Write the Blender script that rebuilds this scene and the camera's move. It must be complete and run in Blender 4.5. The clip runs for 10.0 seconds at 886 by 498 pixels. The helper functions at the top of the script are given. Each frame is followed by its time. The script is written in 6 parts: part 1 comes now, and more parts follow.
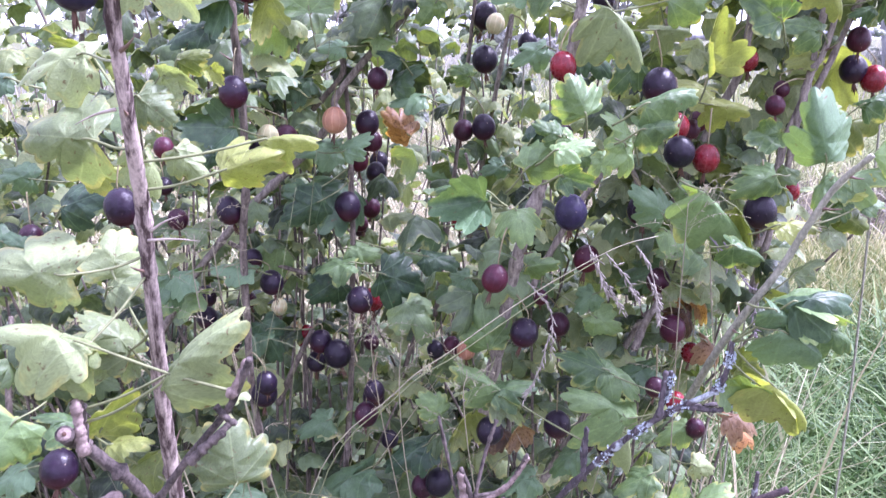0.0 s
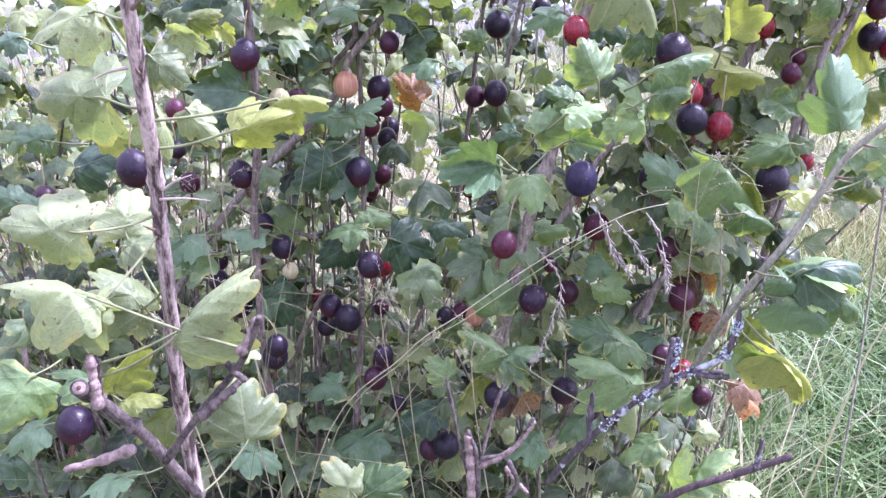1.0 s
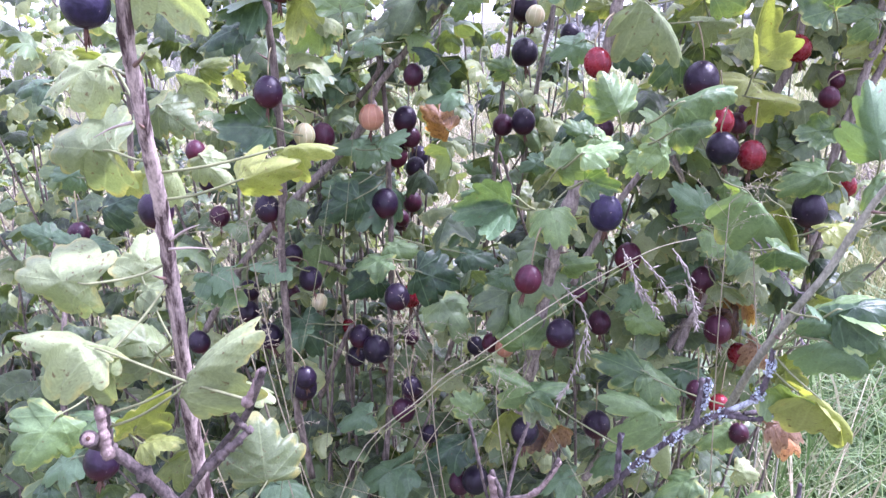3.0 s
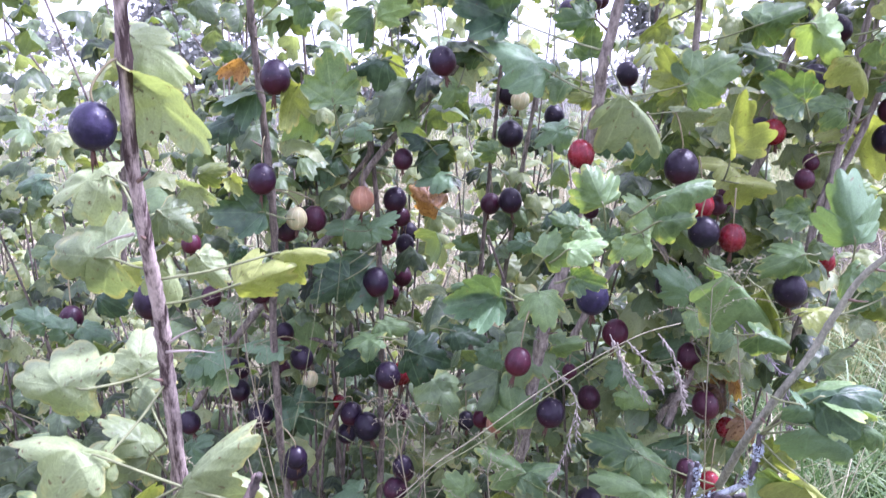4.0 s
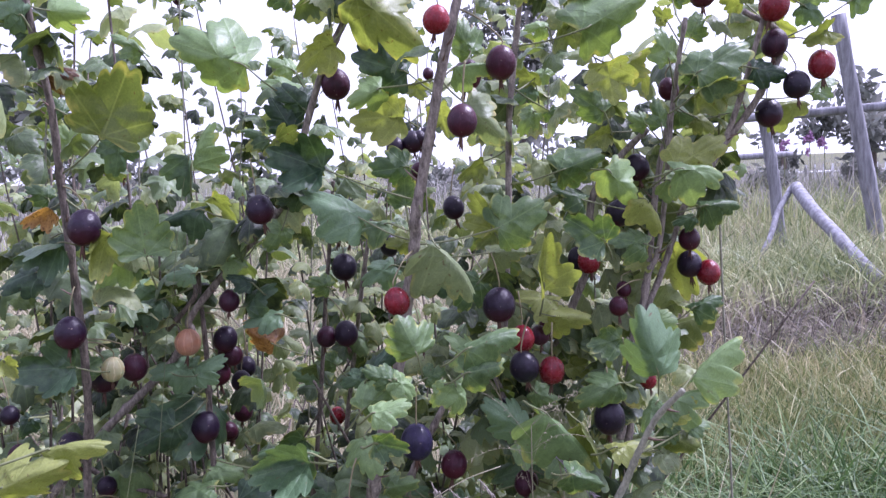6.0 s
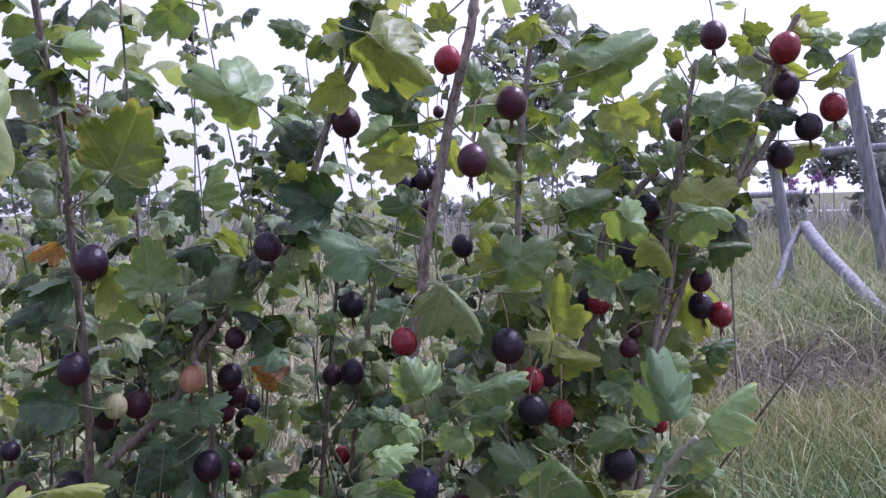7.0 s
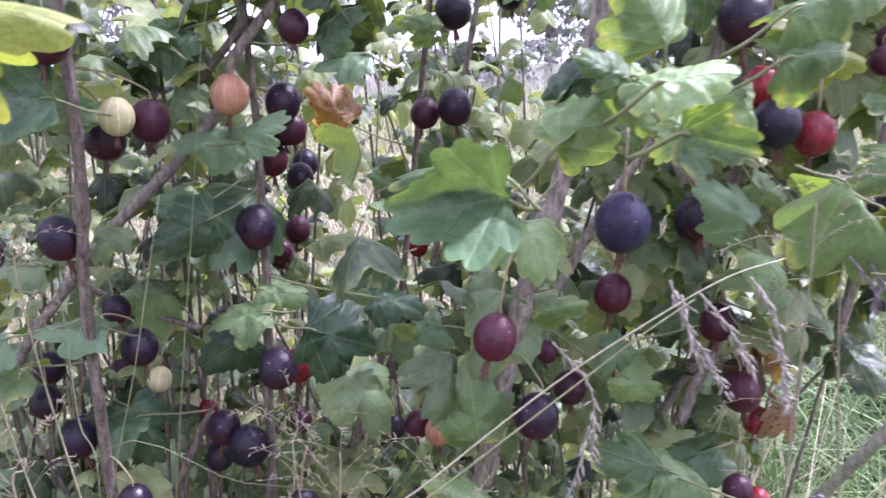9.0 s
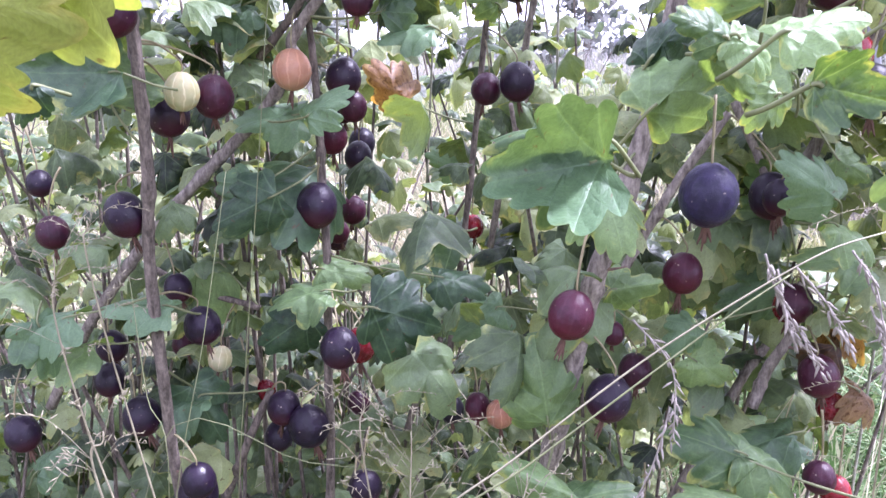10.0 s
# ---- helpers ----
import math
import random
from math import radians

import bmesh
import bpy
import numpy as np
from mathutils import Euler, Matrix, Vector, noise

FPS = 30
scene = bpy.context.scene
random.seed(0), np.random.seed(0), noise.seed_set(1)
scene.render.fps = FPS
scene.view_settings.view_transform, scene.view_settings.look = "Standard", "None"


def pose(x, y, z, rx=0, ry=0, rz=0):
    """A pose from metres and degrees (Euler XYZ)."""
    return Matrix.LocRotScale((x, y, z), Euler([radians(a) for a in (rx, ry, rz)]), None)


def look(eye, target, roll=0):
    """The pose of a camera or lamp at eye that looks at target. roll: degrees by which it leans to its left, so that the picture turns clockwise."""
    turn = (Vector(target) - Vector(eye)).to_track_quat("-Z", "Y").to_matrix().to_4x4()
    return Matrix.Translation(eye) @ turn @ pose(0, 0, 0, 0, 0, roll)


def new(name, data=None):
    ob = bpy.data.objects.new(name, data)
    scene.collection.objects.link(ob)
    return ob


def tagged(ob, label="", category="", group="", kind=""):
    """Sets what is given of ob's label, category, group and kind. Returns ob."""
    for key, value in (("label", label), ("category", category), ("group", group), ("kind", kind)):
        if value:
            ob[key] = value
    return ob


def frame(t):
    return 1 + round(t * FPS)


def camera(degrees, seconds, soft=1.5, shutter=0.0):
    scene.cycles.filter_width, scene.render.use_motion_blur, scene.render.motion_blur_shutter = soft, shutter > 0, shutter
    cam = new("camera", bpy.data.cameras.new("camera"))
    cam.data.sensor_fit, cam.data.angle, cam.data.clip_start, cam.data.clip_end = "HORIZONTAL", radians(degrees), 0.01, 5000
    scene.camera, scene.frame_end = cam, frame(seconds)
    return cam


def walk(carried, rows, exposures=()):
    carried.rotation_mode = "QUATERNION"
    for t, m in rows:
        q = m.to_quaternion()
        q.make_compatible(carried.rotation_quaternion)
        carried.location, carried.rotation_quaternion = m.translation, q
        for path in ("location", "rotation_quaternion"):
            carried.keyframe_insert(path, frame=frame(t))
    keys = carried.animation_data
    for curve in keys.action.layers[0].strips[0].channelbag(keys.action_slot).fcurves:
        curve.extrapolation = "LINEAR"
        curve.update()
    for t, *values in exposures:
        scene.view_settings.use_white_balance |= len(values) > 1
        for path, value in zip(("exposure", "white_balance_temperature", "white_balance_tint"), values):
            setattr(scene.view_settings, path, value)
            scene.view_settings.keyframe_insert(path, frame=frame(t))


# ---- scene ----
# ---- camera ----
cam = camera(61.5, 10.0, soft=1.4, shutter=0.4)
PATH = [
    (0, (0.005, -0.001, 0.621), (-0.007, 1.924, 0.08), -0.2),
    (0.5, (0.007, -0.004, 0.62), (-0.042, 1.904, 0.021), -0.3),
    (1, (0.006, -0.003, 0.619), (-0.037, 1.899, 0.002), 0.2),
    (1.5, (0.009, 0.001, 0.62), (-0.056, 1.896, -0.017), -0.4),
    (2, (0.009, -0.001, 0.62), (-0.08, 1.901, 0.007), -0.3),
    (3.3, (0.019, 0.006, 0.63), (-0.161, 1.921, 0.081), -1.5),
    (3.5, (0.018, 0.006, 0.632), (-0.151, 1.933, 0.124), -1.4),
    (4, (0.017, 0.002, 0.643), (-0.12, 1.948, 0.201), -1.6),
    (4.5, (0.025, 0.001, 0.649), (-0.057, 1.965, 0.283), -1.6),
    (5, (0.034, 0.003, 0.655), (0.047, 1.977, 0.331), -1.4),
    (5.5, (0.04, 0.004, 0.663), (0.15, 1.984, 0.398), -1.9),
    (6, (0.046, 0.005, 0.668), (0.234, 1.984, 0.452), -2.3),
    (7.3, (0.046, 0.009, 0.67), (0.216, 1.998, 0.556), -1.5),
    (7.5, (0.044, 0.008, 0.666), (0.23, 1.994, 0.522), -1.5),
    (8, (0.037, 0.035, 0.644), (0.216, 2.01, 0.383), -1.2),
    (8.5, (0.018, 0.09, 0.614), (0.209, 2.045, 0.237), -0.7),
    (9, (-0.001, 0.139, 0.587), (0.135, 2.075, 0.106), -0.9),
    (9.5, (-0.01, 0.143, 0.585), (0.056, 2.085, 0.11), -0.8),
    (10, (-0.011, 0.145, 0.582), (0.025, 2.079, 0.072), -1.6),
]

EXPOSURES = [
    (0.0, 1.45, 5350, 41.0),
    (2.0, 1.49, 5350, 41.0),
    (3.5, 1.48, 5330, 39.5),
    (4.5, 1.03, 5320, 37.0),
    (5.5, 0.67, 5400, 40.5),
    (6.2, 0.34, 5430, 36.0),
    (7.5, -0.12, 5460, 35.0),
    (8.2, 0.10, 5640, 33.0),
    (8.6, 0.55, 5640, 36.0),
    (9.0, 1.27, 5560, 37.0),
    (9.5, 1.50, 5480, 39.0),
    (10.0, 1.63, 5460, 36.0)]
walk(cam, [(t, look(eye, target, roll)) for t, eye, target, roll in PATH], EXPOSURES)

# ---- light: a bright hazy evening sky, very soft sun ----
SUN_EL, SUN_AZ = radians(54), radians(78)
world = bpy.data.worlds.new("sky")
scene.world = world
world.use_nodes = True
wn, wl = world.node_tree.nodes, world.node_tree.links
sky = wn.new("ShaderNodeTexSky")
sky.sky_type, sky.sun_disc, sky.sun_elevation, sky.sun_rotation = "NISHITA", False, SUN_EL, SUN_AZ
sky.air_density, sky.dust_density, sky.ozone_density = 1.0, 4.0, 1.0
pale = wn.new("ShaderNodeHueSaturation")
pale.inputs["Saturation"].default_value = 0.3
wl.new(sky.outputs[0], pale.inputs["Color"])
haze = wn.new("ShaderNodeMix")  # thin even cloud over the whole sky
haze.data_type = "RGBA"
haze.inputs[0].default_value = 0.82
# the cloud is brightest towards the sun and falls off smoothly away from it
toward = wn.new("ShaderNodeVectorMath")
toward.operation = "DOT_PRODUCT"
toward.inputs[1].default_value = (math.cos(SUN_EL) * math.sin(SUN_AZ), math.cos(SUN_EL) * math.cos(SUN_AZ), math.sin(SUN_EL))
wl.new(wn.new("ShaderNodeTexCoord").outputs["Generated"], toward.inputs[0])
cloud = wn.new("ShaderNodeMapRange")
cloud.inputs["From Min"].default_value, cloud.inputs["From Max"].default_value = -0.6, 0.6
cloud.inputs["To Min"].default_value, cloud.inputs["To Max"].default_value = 7.5, 13.5
wl.new(toward.outputs["Value"], cloud.inputs["Value"])
white = wn.new("ShaderNodeMix")
white.data_type, white.blend_type = "RGBA", "MULTIPLY"
white.inputs[0].default_value = 1.0
white.inputs[7].default_value = (1.0, 1.01, 1.07, 1)
wl.new(cloud.outputs["Result"], white.inputs[6])
wl.new(white.outputs[2], haze.inputs[7])
wl.new(pale.outputs[0], haze.inputs[6])
wl.new(haze.outputs[2], wn["Background"].inputs[0])
wn["Background"].inputs[1].default_value = 0.106
sun = new("sun", bpy.data.lights.new("sun", "SUN"))
sun.data.energy, sun.data.angle, sun.data.color = 5.0, radians(7), (1.0, 0.97, 0.93)
sun.matrix_world = look((4 * math.cos(SUN_EL) * math.sin(SUN_AZ), 4 * math.cos(SUN_EL) * math.cos(SUN_AZ), 4 * math.sin(SUN_EL)), (0, 0, 0))


# ---- materials ----
def material(name):
    m = bpy.data.materials.new(name)
    m.use_nodes = True
    n, l = m.node_tree.nodes, m.node_tree.links
    return m, n, l, n["Principled BSDF"]


def ramp(n, l, fac, *stops):
    r = n.new("ShaderNodeValToRGB")
    while len(r.color_ramp.elements) < len(stops):
        r.color_ramp.elements.new(0.5)
    for e, (p, c) in zip(r.color_ramp.elements, stops):
        e.position, e.color = p, (*c, 1)
    if fac is not None:
        l.new(fac, r.inputs[0])
    return r.outputs[0]


def calc(n, l, op, a, b=None, c=None, clamp=False):
    k = n.new("ShaderNodeMath")
    k.operation, k.use_clamp = op, clamp
    for i, v in enumerate((a, b, c)):
        if v is None:
            continue
        if isinstance(v, (int, float)):
            k.inputs[i].default_value = v
        else:
            l.new(v, k.inputs[i])
    return k.outputs[0]


def mix(n, l, fac, a, b, how="MIX"):
    k = n.new("ShaderNodeMix")
    k.data_type, k.blend_type = "RGBA", how
    for i, v in ((0, fac), (6, a), (7, b)):
        if isinstance(v, (int, float)):
            k.inputs[i].default_value = v
        elif isinstance(v, tuple):
            k.inputs[i].default_value = (*v, 1)
        else:
            l.new(v, k.inputs[i])
    return k.outputs[2]


def speckle(n, l, coord, scale, detail=3.0, stretch=None, rough=0.55):
    k = n.new("ShaderNodeTexNoise")
    k.inputs["Scale"].default_value, k.inputs["Detail"].default_value, k.inputs["Roughness"].default_value = scale, detail, rough
    if stretch:
        s = n.new("ShaderNodeMapping")
        s.inputs["Scale"].default_value = stretch
        l.new(coord, s.inputs[0])
        coord = s.outputs[0]
    l.new(coord, k.inputs["Vector"])
    return k.outputs["Fac"]


def bump(n, l, height, strength, distance, to):
    b = n.new("ShaderNodeBump")
    b.inputs["Strength"].default_value, b.inputs["Distance"].default_value = strength, distance
    l.new(height, b.inputs["Height"])
    l.new(b.outputs[0], to.inputs["Normal"])
    return b


def leaf_material(name, dark, light, edge, edge_amount, spots=0.62, joined=False, through_light=0.46, shine=(1.75, 1.65, 0.45)):
    m, n, l, p = material(name)
    place = n.new("ShaderNodeAttribute")
    place.attribute_name = "leafplace"
    split = n.new("ShaderNodeSeparateXYZ")
    l.new(place.outputs["Vector"], split.inputs[0])
    if joined:
        chance = n.new("ShaderNodeNewGeometry").outputs["Random Per Island"]
    else:
        chance = n.new("ShaderNodeObjectInfo").outputs["Random"]
    shift = n.new("ShaderNodeVectorMath")
    shift.operation = "ADD"
    l.new(place.outputs["Vector"], shift.inputs[0])
    far = calc(n, l, "MULTIPLY", chance, 37.0)
    l.new(far, shift.inputs[1])
    blotch = speckle(n, l, shift.outputs[0], 3.2, 4)
    fine = speckle(n, l, shift.outputs[0], 26, 3)
    tone = calc(n, l, "ADD", calc(n, l, "MULTIPLY", blotch, 0.6), calc(n, l, "MULTIPLY", chance, 0.6))
    base = ramp(n, l, tone, (0.3, dark), (0.85, light))
    # veins fan out from the leaf stalk
    ax = calc(n, l, "ABSOLUTE", split.outputs[0])
    y = split.outputs[1]
    near = ax
    for a in (49, 81):
        s, c = math.sin(radians(a)), math.cos(radians(a))
        d = calc(n, l, "ABSOLUTE", calc(n, l, "SUBTRACT", calc(n, l, "MULTIPLY", ax, c), calc(n, l, "MULTIPLY", y, s)))
        near = calc(n, l, "MINIMUM", near, d)
    vein = calc(n, l, "SUBTRACT", 1.0, calc(n, l, "DIVIDE", near, 0.017), clamp=True)
    # side veins, slanting off the main ones
    reach = n.new("ShaderNodeVectorMath")
    reach.operation = "LENGTH"
    flat = n.new("ShaderNodeCombineXYZ")
    l.new(split.outputs[0], flat.inputs[0])
    l.new(y, flat.inputs[1])
    l.new(flat.outputs[0], reach.inputs[0])
    slant = calc(n, l, "SUBTRACT", reach.outputs["Value"], calc(n, l, "MULTIPLY", near, 0.9))
    rib = calc(n, l, "SINE", calc(n, l, "ADD", calc(n, l, "MULTIPLY", slant, 40.0), calc(n, l, "MULTIPLY", blotch, 9.0)))
    fine_rib = calc(n, l, "MULTIPLY", calc(n, l, "SUBTRACT", rib, 0.82), 4.0, clamp=True)
    vein = calc(n, l, "MAXIMUM", vein, calc(n, l, "MULTIPLY", fine_rib, 0.22))
    col = mix(n, l, calc(n, l, "MULTIPLY", vein, 0.2), base, tuple(min(1, 1.6 * v + 0.03) for v in light))
    # yellowing from the margin, uneven
    rim = calc(n, l, "ADD", split.outputs[2], calc(n, l, "MULTIPLY", calc(n, l, "SUBTRACT", blotch, 0.5), 1.3))
    rim = calc(n, l, "MULTIPLY", calc(n, l, "SUBTRACT", rim, 1.0 - edge_amount), 2.6, clamp=True)
    col = mix(n, l, rim, col, edge)
    # brown specks
    dot = speckle(n, l, shift.outputs[0], 9, 2)
    dot = calc(n, l, "MULTIPLY", calc(n, l, "SUBTRACT", dot, spots + 0.06), 14.0, clamp=True)
    col = mix(n, l, calc(n, l, "MULTIPLY", dot, 0.75), col, (0.1, 0.045, 0.02))
    col = mix(n, l, 0.35, col, ramp(n, l, fine, (0.35, (0.55, 0.55, 0.55)), (0.7, (1.25, 1.25, 1.25))), "MULTIPLY")
    l.new(col, p.inputs["Base Color"])
    p.inputs["Roughness"].default_value = 0.42
    p.inputs["Specular IOR Level"].default_value = 0.42
    pillow = calc(n, l, "MINIMUM", calc(n, l, "MULTIPLY", near, 9.0), 1.0)
    pillow = calc(n, l, "ADD", calc(n, l, "POWER", pillow, 0.6), calc(n, l, "MULTIPLY", calc(n, l, "ABSOLUTE", calc(n, l, "SINE", calc(n, l, "MULTIPLY", calc(n, l, "ADD", calc(n, l, "MULTIPLY", slant, 40.0), calc(n, l, "MULTIPLY", blotch, 7.0)), 0.5))), 0.22))
    bump(n, l, calc(n, l, "ADD", pillow, calc(n, l, "MULTIPLY", fine, 0.35)), 0.5, 0.0009, p)
    glow = n.new("ShaderNodeBsdfTranslucent")
    l.new(mix(n, l, 1.0, col, shine, "MULTIPLY"), glow.inputs[0])
    both = n.new("ShaderNodeMixShader")
    both.inputs[0].default_value = through_light
    l.new(p.outputs[0], both.inputs[1])
    l.new(glow.outputs[0], both.inputs[2])
    l.new(both.outputs[0], n["Material Output"].inputs[0])
    return m


LEAF = {
    "g": leaf_material("green_leaf", (0.05, 0.095, 0.038), (0.215, 0.315, 0.14), (0.46, 0.45, 0.13), 0.06, through_light=0.32),
    # d: dark blue-green blades, also colours shade onto low and edge leaves
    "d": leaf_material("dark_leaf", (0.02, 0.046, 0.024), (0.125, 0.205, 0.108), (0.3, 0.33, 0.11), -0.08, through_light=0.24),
    # y: yellow-green of light coming through, put into the colour, plus yellowed margins
    "y": leaf_material("backlit_yellow_leaf", (0.12, 0.155, 0.042), (0.3, 0.335, 0.1), (0.47, 0.41, 0.13), 0.06, 0.6, through_light=0.42, shine=(1.3, 1.35, 0.5)),
    "p": leaf_material("pale_leaf", (0.13, 0.17, 0.085), (0.28, 0.335, 0.165), (0.42, 0.36, 0.11), 0.08, 0.58, through_light=0.32, shine=(1.25, 1.3, 0.6)),
    "w": leaf_material("dead_brown_leaf", (0.05, 0.03, 0.024), (0.26, 0.17, 0.11), (0.4, 0.33, 0.2), 0.1, 0.5),
    "b": leaf_material("withered_leaf", (0.1, 0.05, 0.035), (0.42, 0.24, 0.12), (0.45, 0.36, 0.16), 0.1, 0.5),
}
# two copies of the deep leaves: shade darkens one, light pales the other
FAR_LEAF = {
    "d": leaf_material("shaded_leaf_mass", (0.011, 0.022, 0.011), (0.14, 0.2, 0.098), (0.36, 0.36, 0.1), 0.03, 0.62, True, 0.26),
    "y": leaf_material("lit_leaf_mass", (0.13, 0.17, 0.08), (0.33, 0.38, 0.19), (0.5, 0.43, 0.17), 0.08, 0.6, True, 0.38, (1.3, 1.35, 0.65)),
}


def bark_material(name, dark, light, streak=(60, 60, 16), scale=8.0, lichen=0.0, hard=0.15):
    m, n, l, p = material(name)
    at = n.new("ShaderNodeTexCoord").outputs["Object"]
    coarse = speckle(n, l, at, scale, 5, streak, 0.7)
    fine = speckle(n, l, at, 900, 4)
    col = ramp(n, l, coarse, (0.5 - hard, dark), (0.5, tuple((a + b) / 2 for a, b in zip(dark, light))), (0.5 + hard, light))
    col = mix(n, l, 0.5, col, ramp(n, l, fine, (0.3, (0.5, 0.5, 0.5)), (0.7, (1.3, 1.3, 1.3))), "MULTIPLY")
    if lichen:
        patch = speckle(n, l, at, 130, 4)
        fac = calc(n, l, "MULTIPLY", calc(n, l, "SUBTRACT", patch, 1 - lichen), 12.0, clamp=True)
        col = mix(n, l, fac, col, (0.38, 0.42, 0.45))
    l.new(col, p.inputs["Base Color"])
    p.inputs["Roughness"].default_value = 0.85
    bump(n, l, calc(n, l, "ADD", coarse, calc(n, l, "MULTIPLY", fine, 0.4)), 0.8, 0.0008, p)
    return m


BARK = bark_material("brown_bark", (0.045, 0.035, 0.028), (0.21, 0.172, 0.145))
# lighter copy of the brown bark, for canes that stand in the light
LIT_BARK = bark_material("lit_grey_bark", (0.09, 0.072, 0.062), (0.33, 0.285, 0.25))
OLD_BARK = bark_material("peeling_old_bark", (0.035, 0.018, 0.017), (0.37, 0.3, 0.27), (60, 60, 7), 5.0, hard=0.08)
PALE_BARK = bark_material("pale_green_bark", (0.15, 0.15, 0.11), (0.34, 0.33, 0.26))
DRY_BARK = bark_material("dry_lichened_bark", (0.014, 0.011, 0.015), (0.11, 0.09, 0.1), lichen=0.44)
PINK_BARK = bark_material("pinkish_dry_bark", (0.1, 0.07, 0.062), (0.3, 0.23, 0.21), (30, 30, 30))
TWIG_BARK = bark_material("grey_brown_twig_bark", (0.014, 0.01, 0.009), (0.12, 0.095, 0.088), (40, 40, 30), hard=0.12)
DARK_BARK = bark_material("dark_bark", (0.02, 0.013, 0.017), (0.09, 0.06, 0.065))
POST_WOOD = bark_material("weathered_grey_wood", (0.12, 0.12, 0.135), (0.31, 0.31, 0.345), (9, 9, 1.2), 4.0)


def plain(name, colour, rough=0.7, var=0.5, scale=300):
    m, n, l, p = material(name)
    at = n.new("ShaderNodeTexCoord").outputs["Object"]
    col = mix(n, l, var, colour, ramp(n, l, speckle(n, l, at, scale, 4), (0.3, (0.4, 0.4, 0.4)), (0.7, (1.4, 1.4, 1.4))), "MULTIPLY")
    l.new(col, p.inputs["Base Color"])
    p.inputs["Roughness"].default_value = rough
    return m


STALK = plain("green_stalk", (0.15, 0.165, 0.075), 0.6)
RED_STALK = plain("reddish_berry_stalk", (0.2, 0.17, 0.09), 0.6)
CALYX = plain("dried_calyx", (0.09, 0.045, 0.03), 0.85)
STRAW = plain("straw", (0.26, 0.24, 0.16), 0.6)
SPIKE = plain("pale_grass_spikelet", (0.27, 0.24, 0.21), 0.8)
GREY_SPIKE = plain("grey_grass_spikelet", (0.2, 0.17, 0.19), 0.85)
HAIR = plain("fine_straw", (0.27, 0.24, 0.16), 0.7)
SPINE = plain("pale_spine", (0.36, 0.3, 0.26), 0.6)
LICHEN = plain("grey_lichen", (0.42, 0.47, 0.52), 0.95, 0.6, 700)
THORN = plain("thorn_wood", (0.16, 0.1, 0.08), 0.6)


def berry_material(name, deep, skin, bloom, flesh, rough=0.3):
    m, n, l, p = material(name)
    at = n.new("ShaderNodeTexCoord").outputs["Object"]
    chance = n.new("ShaderNodeObjectInfo").outputs["Random"]
    split = n.new("ShaderNodeSeparateXYZ")
    l.new(at, split.inputs[0])
    turn = calc(n, l, "ARCTAN2", split.outputs[1], split.outputs[0])
    wob = speckle(n, l, at, 2.2, 2)
    line = calc(n, l, "SINE", calc(n, l, "ADD", calc(n, l, "MULTIPLY", turn, 10.0), calc(n, l, "MULTIPLY", wob, 3.0)))
    line = calc(n, l, "MULTIPLY", calc(n, l, "SUBTRACT", line, 0.8), 5.0, clamp=True)
    cloud = speckle(n, l, at, 1.6, 4)
    col = ramp(n, l, calc(n, l, "ADD", calc(n, l, "MULTIPLY", cloud, 0.8), calc(n, l, "MULTIPLY", chance, 0.3)), (0.3, deep), (0.85, skin))
    col = mix(n, l, calc(n, l, "MULTIPLY", line, flesh), col, tuple(min(1, 1.5 * v + 0.05) for v in skin))
    dust = speckle(n, l, at, 3.0, 6)
    dust = calc(n, l, "MULTIPLY", calc(n, l, "SUBTRACT", dust, 0.42), 1.9, clamp=True)
    col = mix(n, l, calc(n, l, "MULTIPLY", dust, bloom), col, (0.13, 0.11, 0.24))
    # lower half reddened: light through the flesh, put into the skin colour
    ripe = calc(n, l, "MULTIPLY", calc(n, l, "SUBTRACT", calc(n, l, "MULTIPLY", split.outputs[2], -0.5), calc(n, l, "SUBTRACT", 0.35, calc(n, l, "MULTIPLY", chance, 0.45))), 1.2, clamp=True)
    col = mix(n, l, calc(n, l, "MULTIPLY", ripe, 0.55 if flesh < 0.2 else 0.5), col, (0.12, 0.008, 0.013) if flesh < 0.2 else skin)
    scar = calc(n, l, "MULTIPLY", calc(n, l, "SUBTRACT", speckle(n, l, at, 5.0, 1), 0.73), 18.0, clamp=True)
    col = mix(n, l, calc(n, l, "MULTIPLY", scar, 0.5), col, (0.4, 0.32, 0.26))
    l.new(col, p.inputs["Base Color"])
    l.new(calc(n, l, "ADD", rough, calc(n, l, "MULTIPLY", dust, 0.3)), p.inputs["Roughness"])
    p.inputs["Specular IOR Level"].default_value = 0.3
    if flesh > 0.15:
        p.inputs["Subsurface Weight"].default_value = 0.35
        p.inputs["Subsurface Radius"].default_value = (1.0, 0.35, 0.2)
        p.inputs["Subsurface Scale"].default_value = 0.004
    bump(n, l, dust, 0.12, 0.02, p)
    return m


